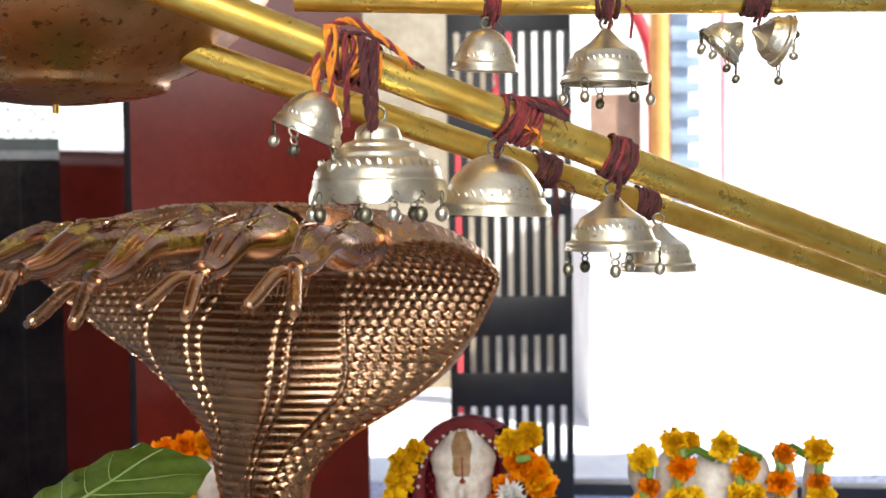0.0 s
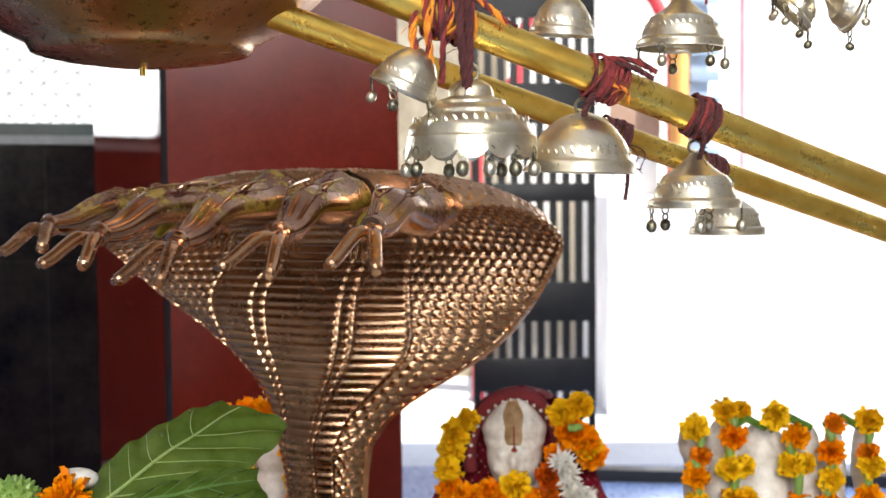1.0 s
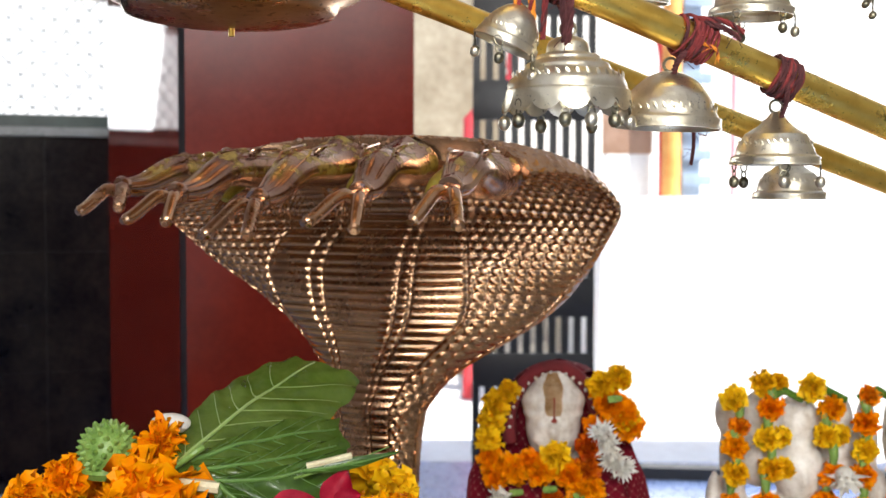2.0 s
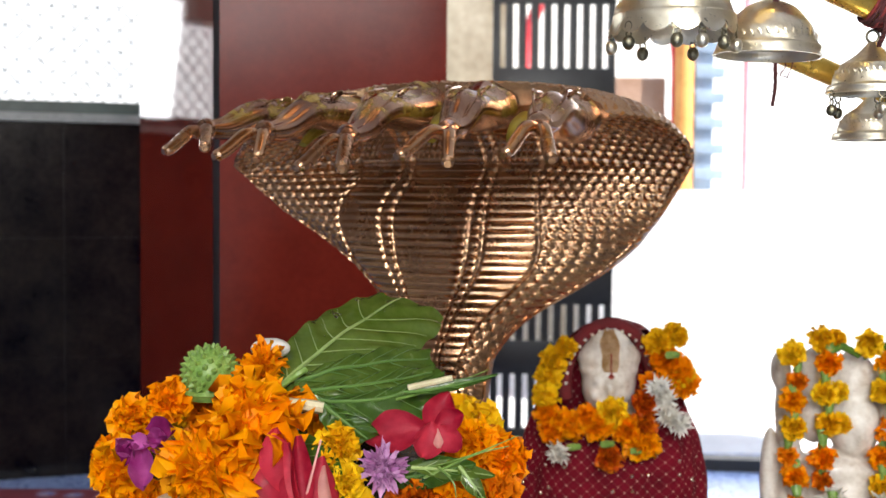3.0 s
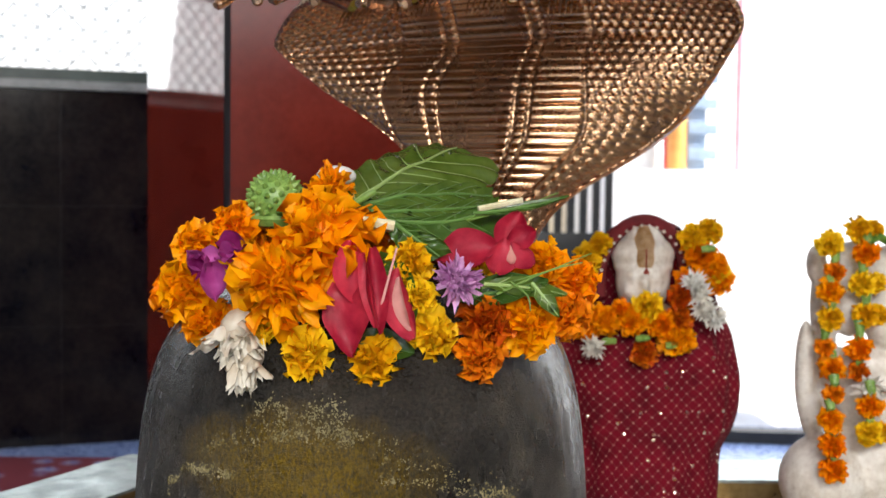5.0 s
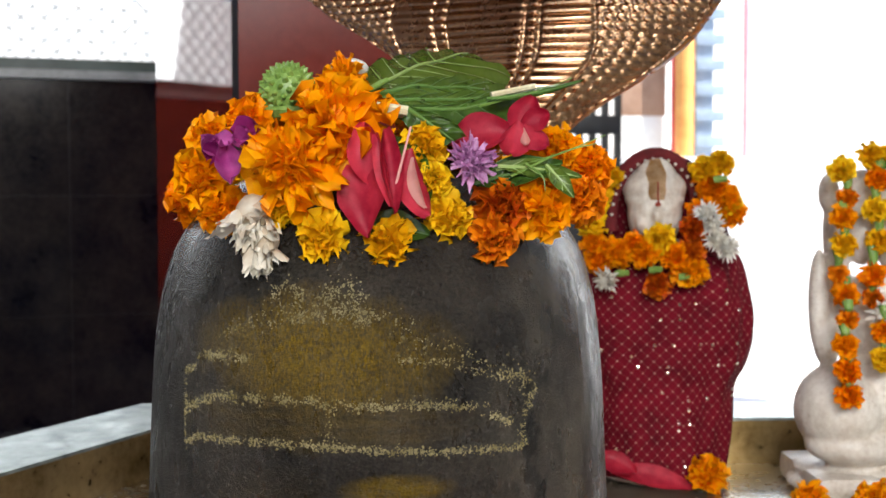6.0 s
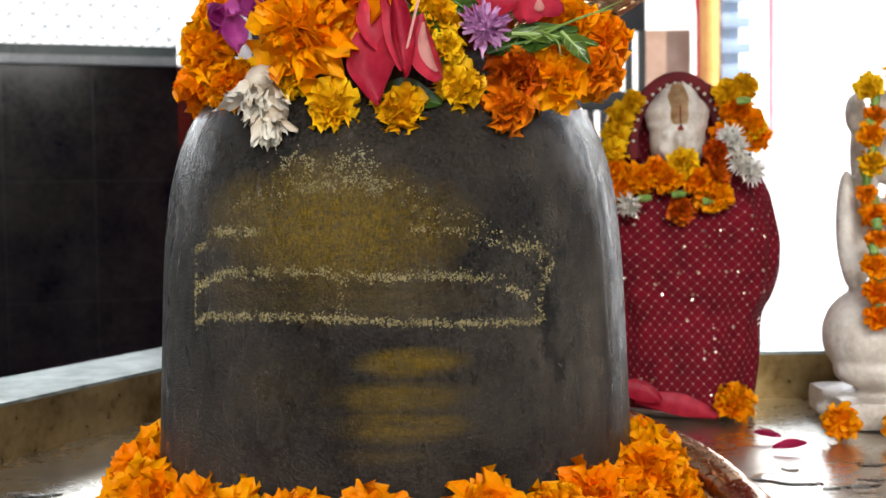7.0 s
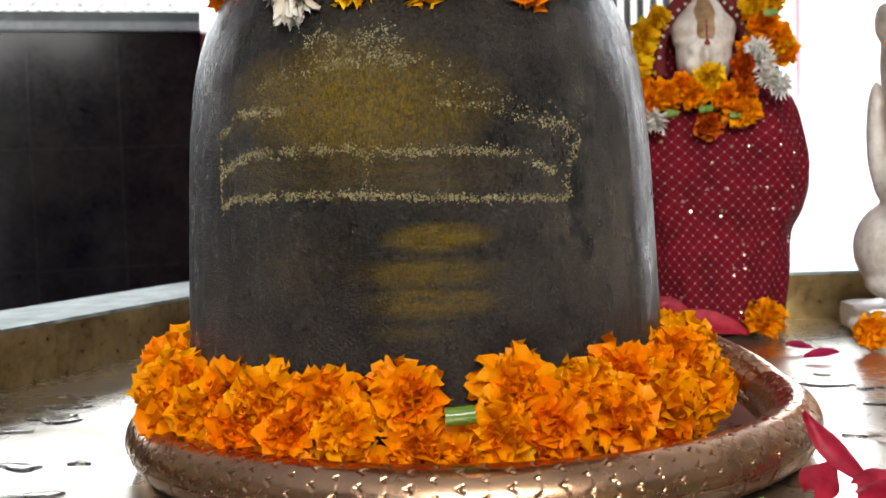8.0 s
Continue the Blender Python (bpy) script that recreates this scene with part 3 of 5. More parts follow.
def petals(name, mat, seed, radius, count, low, high, width, ruffle, curl, short=0.72, along=6, across=7, point=0.0):
    """A flower head: petals fanned from a core, low to high in degrees of lift."""
    g = random.Random(seed)
    verts, faces = [], []
    for i in range(count):
        f = (i + 0.5) / count
        phi = i * 2.39996 + g.uniform(-0.3, 0.3)
        th = radians(low + (high - low) * f ** 0.9 + g.uniform(-12, 12))
        L = radius * (1 - (1 - short) * f) * g.uniform(0.74, 1.16)
        d = Vector((math.cos(phi) * math.cos(th), math.sin(phi) * math.cos(th), math.sin(th)))
        n = Vector((-math.cos(phi) * math.sin(th), -math.sin(phi) * math.sin(th), math.cos(th)))
        t = Vector((-math.sin(phi), math.cos(phi), 0))
        tw = g.uniform(-1.15, 1.15)
        t, n = t * math.cos(tw) + n * math.sin(tw), n * math.cos(tw) - t * math.sin(tw)
        p1, p2, cu = g.uniform(0, 6.3), g.uniform(2.2, 4.6), curl * g.uniform(0.3, 1.6)
        w0 = width * radius * g.uniform(0.8, 1.25)
        base = len(verts)
        for a in range(along):
            s = 0.1 + 0.9 * a / (along - 1)
            half = w0 * (0.28 + 0.72 * s ** 0.8) * (1 - point * max(0.0, s - 0.55) / 0.45) * math.sqrt(1 - 0.5 * (max(0.0, s - 0.6) / 0.4) ** 2)
            for b in range(across):
                w = -1 + 2 * b / (across - 1)
                wave = ruffle * radius * s * s * (math.sin(w * p2 + p1) + 0.75 * s * math.sin(2.7 * w * p2 + 2 * p1)) + 0.10 * radius * w * w * s
                reach = L * (s - 0.27 * w * w * s * s + 0.05 * s * math.sin(7 * w + p1))
                verts.append(d * reach + t * (w * half) + n * (wave - cu * L * s * s))
        for a in range(along - 1):
            for b in range(across - 1):
                q = base + a * across + b
                faces.append((q, q + 1, q + across + 1, q + across))
    me = bpy.data.meshes.new(name)
    me.from_pydata([tuple(v) for v in verts], [], faces)
    bm = bmesh.new()
    bm.from_mesh(me)
    ball(radius * 0.42, (0, 0, radius * 0.12), bm, u=10, v=7)
    bm.to_mesh(me)
    bm.free()
    me.polygons.foreach_set("use_smooth", [True] * len(me.polygons))
    me.materials.append(mat)
    return me


def facing(at, axis, spin=0.0, size=1.0):
    q = Vector(axis).normalized().to_track_quat("Z", "Y").to_matrix().to_4x4()
    return Matrix.Translation(at) @ q @ Matrix.Rotation(spin, 4, "Z") @ Matrix.Diagonal((size, size, size, 1))


def head_set(stem, mat, seeds, **kw):
    return [petals(stem, mat, s, 0.027, **kw) for s in seeds]


POM = dict(count=64, low=-40, high=88, width=0.42, ruffle=0.20, curl=0.05, short=0.88)
ORANGE_HEADS = head_set("marigold", MARI_ORANGE, (11, 12, 13, 14), **POM)
AMBER_HEADS = head_set("marigold", MARI_AMBER, (21, 22, 23, 24), **POM)
YELLOW_HEADS = head_set("marigold", MARI_YELLOW, (31, 32, 33), **POM)
RUST_HEADS = head_set("marigold", MARI_RUST, (41, 42, 43), **POM)


def put(mesh, name, parent, m, label=""):
    ob = new(name, mesh)
    ob.parent = parent
    ob.matrix_basis = m
    return tagged(ob, label)


def one_petal(mat, seed, length, width, ruffle, curl, point):
    """A single petal along x, its width along y."""
    g = random.Random(seed)
    p1, p2 = g.uniform(0, 6.3), g.uniform(2.2, 4.6)
    rows = []
    for a in range(6):
        s = 0.1 + 0.9 * a / 5
        half = width * (0.28 + 0.72 * s ** 0.8) * (1 - point * max(0.0, s - 0.55) / 0.45) * math.sqrt(1 - 0.72 * (max(0.0, s - 0.6) / 0.4) ** 2)
        rows.append([(length * (s - 0.27 * w * w * s * s + 0.05 * s * math.sin(6 * w + p1)), w * half, ruffle * s * s * (math.sin(w * p2 + p1) + 0.7 * s * math.sin(2.7 * w * p2 + 2 * p1)) + 0.1 * length * w * w * s - curl * length * s * s) for w in (-1, -0.67, -0.33, 0, 0.33, 0.67, 1)])
    return mesh_of("petal", grid_mesh(rows), mat)


def open_flower(name, mat, seed, at, axis, radius, count, low, high, width, ruffle, curl, label, short=0.66, point=0.0, group="", spin=0.0):
    """A flower whose petals are parts of their own."""
    g = random.Random(seed)
    meshes = [one_petal(mat, seed + i, radius, width * radius, ruffle * radius, curl * (0.4 + 0.35 * i), point) for i in range(4)]
    th = thing(name, label, "flower", at, group)
    th.matrix_basis = facing(at, axis, spin)
    part("core", ball(radius * 0.4, (0, 0, radius * 0.1), u=10, v=7), mat, th)
    for i in range(count):
        f = (i + 0.5) / count
        phi = i * 2.39996 + g.uniform(-0.3, 0.3)
        lift = radians(low + (high - low) * f ** 0.9 + g.uniform(-12, 12))
        size = (1 - (1 - short) * f) * g.uniform(0.74, 1.16)
        put(meshes[i % 4], "petal", th, Matrix.Rotation(phi, 4, "Z") @ Matrix.Rotation(-lift, 4, "Y") @ Matrix.Rotation(g.uniform(-1.4, 1.4), 4, "X") @ Matrix.Diagonal((size, size * g.uniform(0.8, 1.25), size, 1)))
    return th


rng = random.Random(5)
WATER = material("water", (1, 1, 1), 0.02, 0.0, Transmission_Weight=1.0, IOR=1.33)

# garland round the foot of the stone
low_garland = thing("flower_garland", "fresh orange marigold garland round the foot of the stone", "garland")
STEP = 30
for i in range(STEP):
    a = radians(-90 + 8 + 360 * i / STEP)
    for ring, (rad, z, big) in enumerate(((0.193, 0.072, 1.0), (0.208, 0.048, 1.0), (0.200, 0.030, 0.9))):
        if i == 0 and ring == 0:
            continue
        b = a + radians(rng.uniform(-3, 3) + 6 * ring)
        r = rad + rng.uniform(-0.006, 0.006)
        swing = rng.uniform(-0.8, 0.8)
        out = Vector((math.cos(b) - swing * math.sin(b), math.sin(b) + swing * math.cos(b), 0.30 + rng.uniform(-0.6, 0.7) - 0.2 * ring))
        at = (LX + 0.002 + r * math.cos(b), LY + r * math.sin(b), z + rng.uniform(-0.006, 0.008))
        put(rng.choice(ORANGE_HEADS + AMBER_HEADS[:2]), "marigold", low_garland, facing(at, out, rng.uniform(0, 6), big * rng.uniform(0.84, 1.08)))
a = radians(-90 + 8)
part("stem", tube([(LX + 0.214 * math.cos(a) - 0.008, LY + 0.214 * math.sin(a) - 0.008, 0.066), (LX + 0.214 * math.cos(a) + 0.010, LY + 0.214 * math.sin(a) - 0.006, 0.067)], 0.0058, 12), GREEN_MID, low_garland, "cut green flower stem")

# garland round the top of the stone: place, turn of size, colour set
top_garland = thing("flower_garland", "yellow and rust marigold garland heaped on the stone", "garland")
TOP = [(-0.259, 0.742, 0.396, 0.66, YELLOW_HEADS), (-0.254, 0.733, 0.372, 0.62, YELLOW_HEADS), (-0.243, 0.735, 0.346, 0.74, YELLOW_HEADS), (-0.283, 0.724, 0.330, 0.80, YELLOW_HEADS),
       (-0.325, 0.724, 0.334, 0.80, YELLOW_HEADS), (-0.206, 0.741, 0.357, 0.80, RUST_HEADS), (-0.179, 0.750, 0.354, 0.92, ORANGE_HEADS), (-0.150, 0.765, 0.360, 0.80, RUST_HEADS),
       (-0.168, 0.768, 0.394, 0.80, AMBER_HEADS), (-0.212, 0.735, 0.334, 0.74, RUST_HEADS), (-0.143, 0.770, 0.382, 0.70, ORANGE_HEADS), (-0.411, 0.750, 0.376, 0.90, AMBER_HEADS),
       (-0.396, 0.752, 0.352, 0.80, AMBER_HEADS), (-0.384, 0.782, 0.418, 0.66, ORANGE_HEADS), (-0.412, 0.790, 0.404, 0.7, ORANGE_HEADS), (-0.36, 0.735, 0.352, 0.62, YELLOW_HEADS)]
for x, y, z, s, heads in TOP:
    out = Vector((x - LX, y - LY - 0.06, (z - 0.35) * 1.4))
    put(rng.choice(heads), "marigold", top_garland, facing((x, y, z), out, rng.uniform(0, 6), s))
for i in range(13):
    a = radians(-18 + 17 * i)
    put(rng.choice(YELLOW_HEADS + ORANGE_HEADS), "marigold", top_garland, facing((LX + 0.143 * math.cos(a), LY + 0.143 * math.sin(a), 0.368 + rng.uniform(-0.012, 0.014)), (math.cos(a), math.sin(a), 0.4), rng.uniform(0, 6), rng.uniform(0.75, 0.95)))
for i in range(9):
    a = radians(40 * i + 15)
    put(rng.choice(ORANGE_HEADS + RUST_HEADS), "marigold", top_garland, facing((LX + 0.075 * math.cos(a), LY - 0.01 + 0.075 * math.sin(a), 0.398), (0.3 * math.cos(a), 0.3 * math.sin(a), 1), rng.uniform(0, 6), 0.9))

big = "large open amber marigold with frilled petals"
open_flower("marigold", MARI_AMBER, 51, (-0.318, 0.742, 0.412), (-0.15, -0.6, 0.75), 0.043, 84, -20, 84, 0.25, 0.18, 0.06, big, 0.66, group="loose marigolds")
open_flower("marigold", MARI_AMBER, 57, (-0.345, 0.722, 0.383), (-0.2, -1.0, 0.1), 0.040, 84, -20, 84, 0.25, 0.18, 0.06, big, 0.66, group="loose marigolds", spin=1.4)
open_flower("marigold", MARI_ORANGE, 63, (-0.317, 0.783, 0.444), (0.05, -1, 0.25), 0.021, 110, -10, 86, 0.20, 0.12, 0.05, "small dense orange marigold beside the thorny fruit", 0.75, group="loose marigolds")
open_flower("white_chrysanthemum", DRY_PETAL, 71, (-0.372, 0.732, 0.354), (-0.1, -0.55, -0.85), 0.035, 54, 36, 86, 0.24, 0.06, -0.10, "wilting cream chrysanthemum hanging over the stone", 0.85, 0.2)
open_flower("white_chrysanthemum", DRY_PETAL, 77, (-0.367, 0.727, 0.336), (0.1, -0.40, -0.95), 0.029, 40, 48, 88, 0.24, 0.06, -0.12, "wilting cream chrysanthemum hanging over the stone", 0.85, 0.2, spin=1.3)
open_flower("lilac_aster", LILAC, 83, (-0.227, 0.724, 0.384), (0.05, -1, 0.25), 0.020, 150, 5, 88, 0.17, 0.04, -0.16, "lilac aster with pale inner petals", 0.62, 0.35)


def big_petal(name, base, tip, width, facing_dir, mat, curl=0.3, cup=0.3, point=0.6, label="", parent=None, wavy=0.0):
    """One broad petal or leaf blade from base to tip, with thickness."""
    b, e, nrm = Vector(base), Vector(tip), Vector(facing_dir).normalized()
    d = e - b
    L = d.length
    d.normalize()
    side = d.cross(nrm).normalized()
    nrm = side.cross(d).normalized()
    rows = []
    for i in range(15):
        s = i / 14
        half = width * (math.sin(math.pi * min(1, s * 0.86 + 0.06)) ** 0.8) * (1 - point * max(0, s - 0.6) / 0.4 * 0.55)
        if s > 0.96:
            half *= 0.45
        row = []
        for j in range(9):
            w = -1 + j / 4
            off = cup * width * (w * w - 0.3) - curl * L * (s - 0.45) ** 2 + wavy * width * math.sin(9 * s + 2.2 * w) * abs(w)
            row.append(b + d * (s * L) + side * (w * half) + nrm * off)
        rows.append(row)
    bm = grid_mesh(rows)
    bmesh.ops.solidify(bm, geom=bm.faces[:], thickness=0.0006)
    if parent:
        return part(name, bm, mat, parent, label)
    return single(name, bm, mat, label, name.split("_")[-1])


# pink lilies
lily = thing("pink_lily", "limp wet pink lily with long folded petals", "flower")
PINK_PALE = petal_material("pale_pink_throat", (0.62, 0.16, 0.16), (0.82, 0.42, 0.36), 0.12, 0.4)
big_petal("petal", (-0.300, 0.724, 0.392), (-0.297, 0.704, 0.337), 0.0175, (-0.35, -1, 0.1), PINK, 0.25, 0.35, 0.85, parent=lily)
big_petal("petal", (-0.293, 0.716, 0.371), (-0.300, 0.718, 0.412), 0.0125, (-0.3, -1, 0.25), PINK, 0.35, 0.5, 0.4, parent=lily)
big_petal("petal", (-0.284, 0.716, 0.408), (-0.277, 0.701, 0.352), 0.0075, (0.3, -1, 0.0), PINK, 0.12, 0.9, 0.7, parent=lily)
big_petal("petal", (-0.290, 0.712, 0.404), (-0.280, 0.700, 0.356), 0.0055, (-0.8, -1, 0.0), PINK, 0.12, 0.8, 0.7, parent=lily)
big_petal("petal", (-0.270, 0.722, 0.391), (-0.259, 0.702, 0.346), 0.0120, (0.6, -1, 0.2), PINK, -0.55, -0.5, 0.2, parent=lily)
big_petal("petal", (-0.268, 0.7185, 0.386), (-0.260, 0.7000, 0.352), 0.0050, (0.6, -1, 0.2), PINK_PALE, -0.55, -0.5, 0.3, parent=lily, label="pale streaked throat of the petal")
part("stamen", tube(spline([(-0.279, 0.712, 0.362), (-0.273, 0.704, 0.385), (-0.267, 0.703, 0.408)], 6), lambda t: 0.0011 - 0.0004 * t, 6), PINK_PALE, lily)
lily_b = thing("pink_lily", "limp wet pink lily under the leaves", "flower")
big_petal("petal", (-0.194, 0.750, 0.402), (-0.184, 0.752, 0.432), 0.0120, (-0.2, -1, 0.3), PINK, 0.4, 0.5, 0.5, parent=lily_b)
big_petal("petal", (-0.200, 0.746, 0.408), (-0.242, 0.746, 0.400), 0.0155, (0, -0.9, 0.5), PINK, 0.3, 0.5, 0.7, parent=lily_b)
big_petal("petal", (-0.194, 0.743, 0.412), (-0.200, 0.733, 0.389), 0.0115, (-0.2, -1, 0.3), PINK, -0.5, -0.5, 0.3, parent=lily_b)
big_petal("petal", (-0.190, 0.743, 0.410), (-0.176, 0.735, 0.394), 0.0095, (0.3, -1, 0.3), PINK, -0.5, -0.4, 0.3, parent=lily_b)
big_petal("petal", (-0.192, 0.744, 0.410), (-0.173, 0.744, 0.418), 0.0085, (0.3, -1, 0.4), PINK, -0.4, 0.4, 0.3, parent=lily_b)
big_petal("petal", (-0.191, 0.741, 0.408), (-0.190, 0.733, 0.396), 0.0040, (0.1, -1, 0.3), PINK_PALE, -0.4, -0.4, 0.3, parent=lily_b, label="pale throat of the petal")
orchid = thing("magenta_orchid", "magenta orchid with a drooping lip", "flower")
MAGENTA_DARK = petal_material("dark_magenta_petals", (0.24, 0.006, 0.09), (0.50, 0.05, 0.30))
for b, e, w, mt in (((-0.392, 0.732, 0.396), (-0.386, 0.716, 0.369), 0.0088, MAGENTA), ((-0.399, 0.735, 0.392), (-0.408, 0.724, 0.404), 0.0068, MAGENTA), ((-0.398, 0.732, 0.401), (-0.384, 0.726, 0.398), 0.0062, MAGENTA), ((-0.402, 0.733, 0.388), (-0.396, 0.722, 0.402), 0.0065, MAGENTA_DARK),
                    ((-0.388, 0.740, 0.404), (-0.368, 0.734, 0.408), 0.0098, MAGENTA_DARK), ((-0.386, 0.737, 0.400), (-0.372, 0.727, 0.404), 0.0075, MAGENTA), ((-0.382, 0.740, 0.394), (-0.370, 0.730, 0.396), 0.0070, MAGENTA_DARK)):
    big_petal("petal", b, e, w, (0.1, -1, 0.3), mt, -0.5, 0.9, 0.2, parent=orchid, wavy=0.25)

# thorny fruit
FRUIT = (-0.357, 0.792, 0.438)
fruit = thing("thorn_apple", "spiny pale green thorn apple fruit", "fruit", FRUIT)
part("body", ball(0.0188, squash=(1, 1, 1.0), u=24, v=16), GREEN_PALE, fruit)
for i in range(110):
    zz = 1 - 2 * (i + 0.5) / 110
    aa = i * 2.39996
    d = Vector((math.sqrt(1 - zz * zz) * math.cos(aa), math.sqrt(1 - zz * zz) * math.sin(aa), zz))
    part("thorn", tube([d * 0.0175, d * 0.0200, d * 0.0222], lambda t: 0.0031 * (1 - 0.80 * t), 6), GREEN_PALE, fruit)
part("calyx", lathe([(0.004, -0.021), (0.0155, -0.0195), (0.019, -0.0145), (0.0175, -0.012), (0.006, -0.016)], 20), GREEN_PALE, fruit)


def leaf(name, base, tip, width, up, mat, label, curl=0.25, cup=0.25, point=0.6, veins=6, wavy=0.12, beads=7):
    th = thing(name, label, "leaf", group="leaves on the stone")
    big_petal("blade", base, tip, width, up, mat, curl, cup, point, parent=th, wavy=wavy)
    b, e, nrm = Vector(base), Vector(tip), Vector(up).normalized()
    d = e - b
    L = d.length
    d.normalize()
    side = d.cross(nrm).normalized()
    nrm = side.cross(d).normalized()

    def on(s, w):
        half = width * (math.sin(math.pi * min(1, s * 0.86 + 0.06)) ** 0.8) * (1 - point * max(0, s - 0.6) / 0.4 * 0.55)
        off = cup * width * (w * w - 0.3) - curl * L * (s - 0.45) ** 2 + wavy * width * math.sin(9 * s + 2.2 * w) * abs(w)
        return b + d * (s * L) + side * (w * half) + nrm * (off + 0.0007)
    part("midrib", tube([on(s / 12 * 0.97, 0) for s in range(13)], lambda t: 0.0014 * (1 - 0.75 * t), 6), VEIN if mat is GREEN else VEIN_DARK, th)
    for i in range(veins):
        s0 = 0.12 + 0.7 * i / max(veins, 1)
        for sg in (-1, 1):
            part("vein", tube([on(min(0.93, s0 + 0.16 * q / 5), sg * 0.86 * q / 5) for q in range(6)], lambda t: 0.0005 * (1 - 0.7 * t), 4), VEIN if mat is GREEN else VEIN_DARK, th)
    for i in range(beads):
        s0, w0 = rng.uniform(0.15, 0.85), rng.uniform(-0.75, 0.75)
        part("droplet", ball(rng.uniform(0.0006, 0.0016), on(s0, w0), u=10, v=7), WATER, th, "clear water droplet")
    return th


def torn_leaf(name, base, tip, left, right, wl, wr, mat, label, bow, pleat=0.0012, droop=0.006, veins=7, beads=9, seed=1):
    """A broad leaf with a blunt torn end: half widths and directions of its own on either side of the midrib."""
    th = thing(name, label, "leaf", group="leaves on the stone")
    g = random.Random(seed)
    b, e, lv, rv, bw = Vector(base), Vector(tip), Vector(left).normalized(), Vector(right).normalized(), Vector(bow)
    nrm = rv.cross(e - b).normalized()
    if nrm.y > 0:
        nrm.negate()

    def on(s, w, lift=0.0):
        side, wide = (rv, wr) if w > 0 else (lv, wl)
        shape = math.sin(math.pi * min(1.0, 0.05 + 0.62 * s + 0.10 * s * s)) ** 0.75
        half = wide * shape * (1 + 0.05 * noise.noise(Vector((9 * s, 3 * w, seed))))
        rise = pleat * math.cos(2 * math.pi * (veins * (s - 0.22 * abs(w)))) * abs(w) ** 0.5
        rise += 0.0022 * noise.noise(Vector((5 * s, 2 * w, seed + 4)))
        q = b.lerp(e, s) + bw * (4 * s * (1 - s)) + side * (half * abs(w)) + nrm * (rise + lift)
        q.z -= droop * max(0.0, abs(w) - 0.55) ** 2 * 4 * (1 if w > 0 else 0.3)
        return q
    rows = [[on(i / 30, -1 + j / 12) for j in range(25)] for i in range(31)]
    bm = grid_mesh(rows)
    bmesh.ops.solidify(bm, geom=bm.faces[:], thickness=0.0006)
    part("blade", bm, mat, th)
    pale = VEIN if mat is GREEN else VEIN_DARK
    part("midrib", tube([on(i / 16 * 0.98, 0.0, 0.0006) for i in range(17)], lambda t: 0.0019 * (1 - 0.72 * t), 7), pale, th)
    for i in range(veins):
        s0 = 0.08 + 0.74 * i / veins
        for sg in (-1, 1):
            part("vein", tube([on(min(0.98, s0 + 0.20 * (q / 6) ** 1.2), sg * 0.92 * q / 6, 0.0004) for q in range(7)], lambda t: 0.0005 * (1 - 0.75 * t), 4), pale, th)
    for i in range(beads):
        part("droplet", ball(g.uniform(0.0007, 0.0019), on(g.uniform(0.1, 0.9), g.uniform(-0.9, 0.95), 0.0008), u=10, v=7), WATER, th, "clear water droplet")
    return th


torn_leaf("broad_leaf", (-0.304, 0.760, 0.431), (-0.222, 0.935, 0.481), (-0.036, 0.004, 0.006), (0.064, 0.012, -0.022), 0.034, 0.052, GREEN, "large wet green leaf lying on the heap of flowers", (-0.003, -0.004, 0.004), 0.0022, 0.006, 6, 12, seed=2)
part("stalk", tube(spline([(-0.322, 0.748, 0.418), (-0.312, 0.755, 0.426), (-0.300, 0.762, 0.434), (-0.288, 0.768, 0.4425)], 5), 0.0024, 8), GREEN_PALE, bpy.data.objects["broad_leaf"], "pale green leaf stalk")
layer = "wet green leaf edge folded into the layered stack"
torn_leaf("broad_leaf", (-0.294, 0.770, 0.435), (-0.197, 0.850, 0.441), (0.0, 0.012, 0.010), (0.01, -0.010, -0.010), 0.016, 0.022, GREEN_MID, layer, (0, -0.002, 0.004), 0.0016, 0.004, 5, 8, 5)
torn_leaf("broad_leaf", (-0.288, 0.763, 0.430), (-0.194, 0.815, 0.436), (0.0, 0.012, 0.008), (0.008, -0.010, -0.011), 0.014, 0.021, GREEN_MID, layer, (0, -0.002, -0.002), 0.0018, 0.004, 5, 7, 8)
torn_leaf("bel_leaf", (-0.282, 0.757, 0.425), (-0.186, 0.785, 0.436), (0.0, 0.012, 0.008), (0.004, -0.010, -0.016), 0.012, 0.021, GREEN_DARK, "glossy dark green leaf in the layered sprig", (0, -0.003, -0.007), 0.0008, 0.003, 4, 7, 11)
torn_leaf("bel_leaf", (-0.272, 0.752, 0.424), (-0.238, 0.744, 0.400), (-0.012, 0.0, -0.006), (0.012, -0.003, 0.006), 0.014, 0.013, GREEN_DARK, "glossy dark green leaf in the layered sprig", (0, -0.003, 0), 0.0008, 0.002, 4, 4, 14)
leaf("bel_leaf", (-0.215, 0.762, 0.428), (-0.148, 0.766, 0.440), 0.0045, (0.1, -0.8, 0.7), GREEN_DARK, "slim pointed leaf end sticking out of the stack", -0.2, 0.3, 0.95, 2, 0.1, 1)
leaf("bel_leaf", (-0.292, 0.742, 0.404), (-0.256, 0.716, 0.358), 0.018, (0.2, -1, 0.1), GREEN_DARK, "glossy dark green leaf under the pink lily", 0.2, 0.3, 0.6, 4)
leaf("bel_leaf", (-0.225, 0.738, 0.372), (-0.165, 0.735, 0.386), 0.011, (0.0, -0.9, 0.4), GREEN_DARK, "slim green leaf on the marigolds", 0.2, 0.3, 0.8, 4)
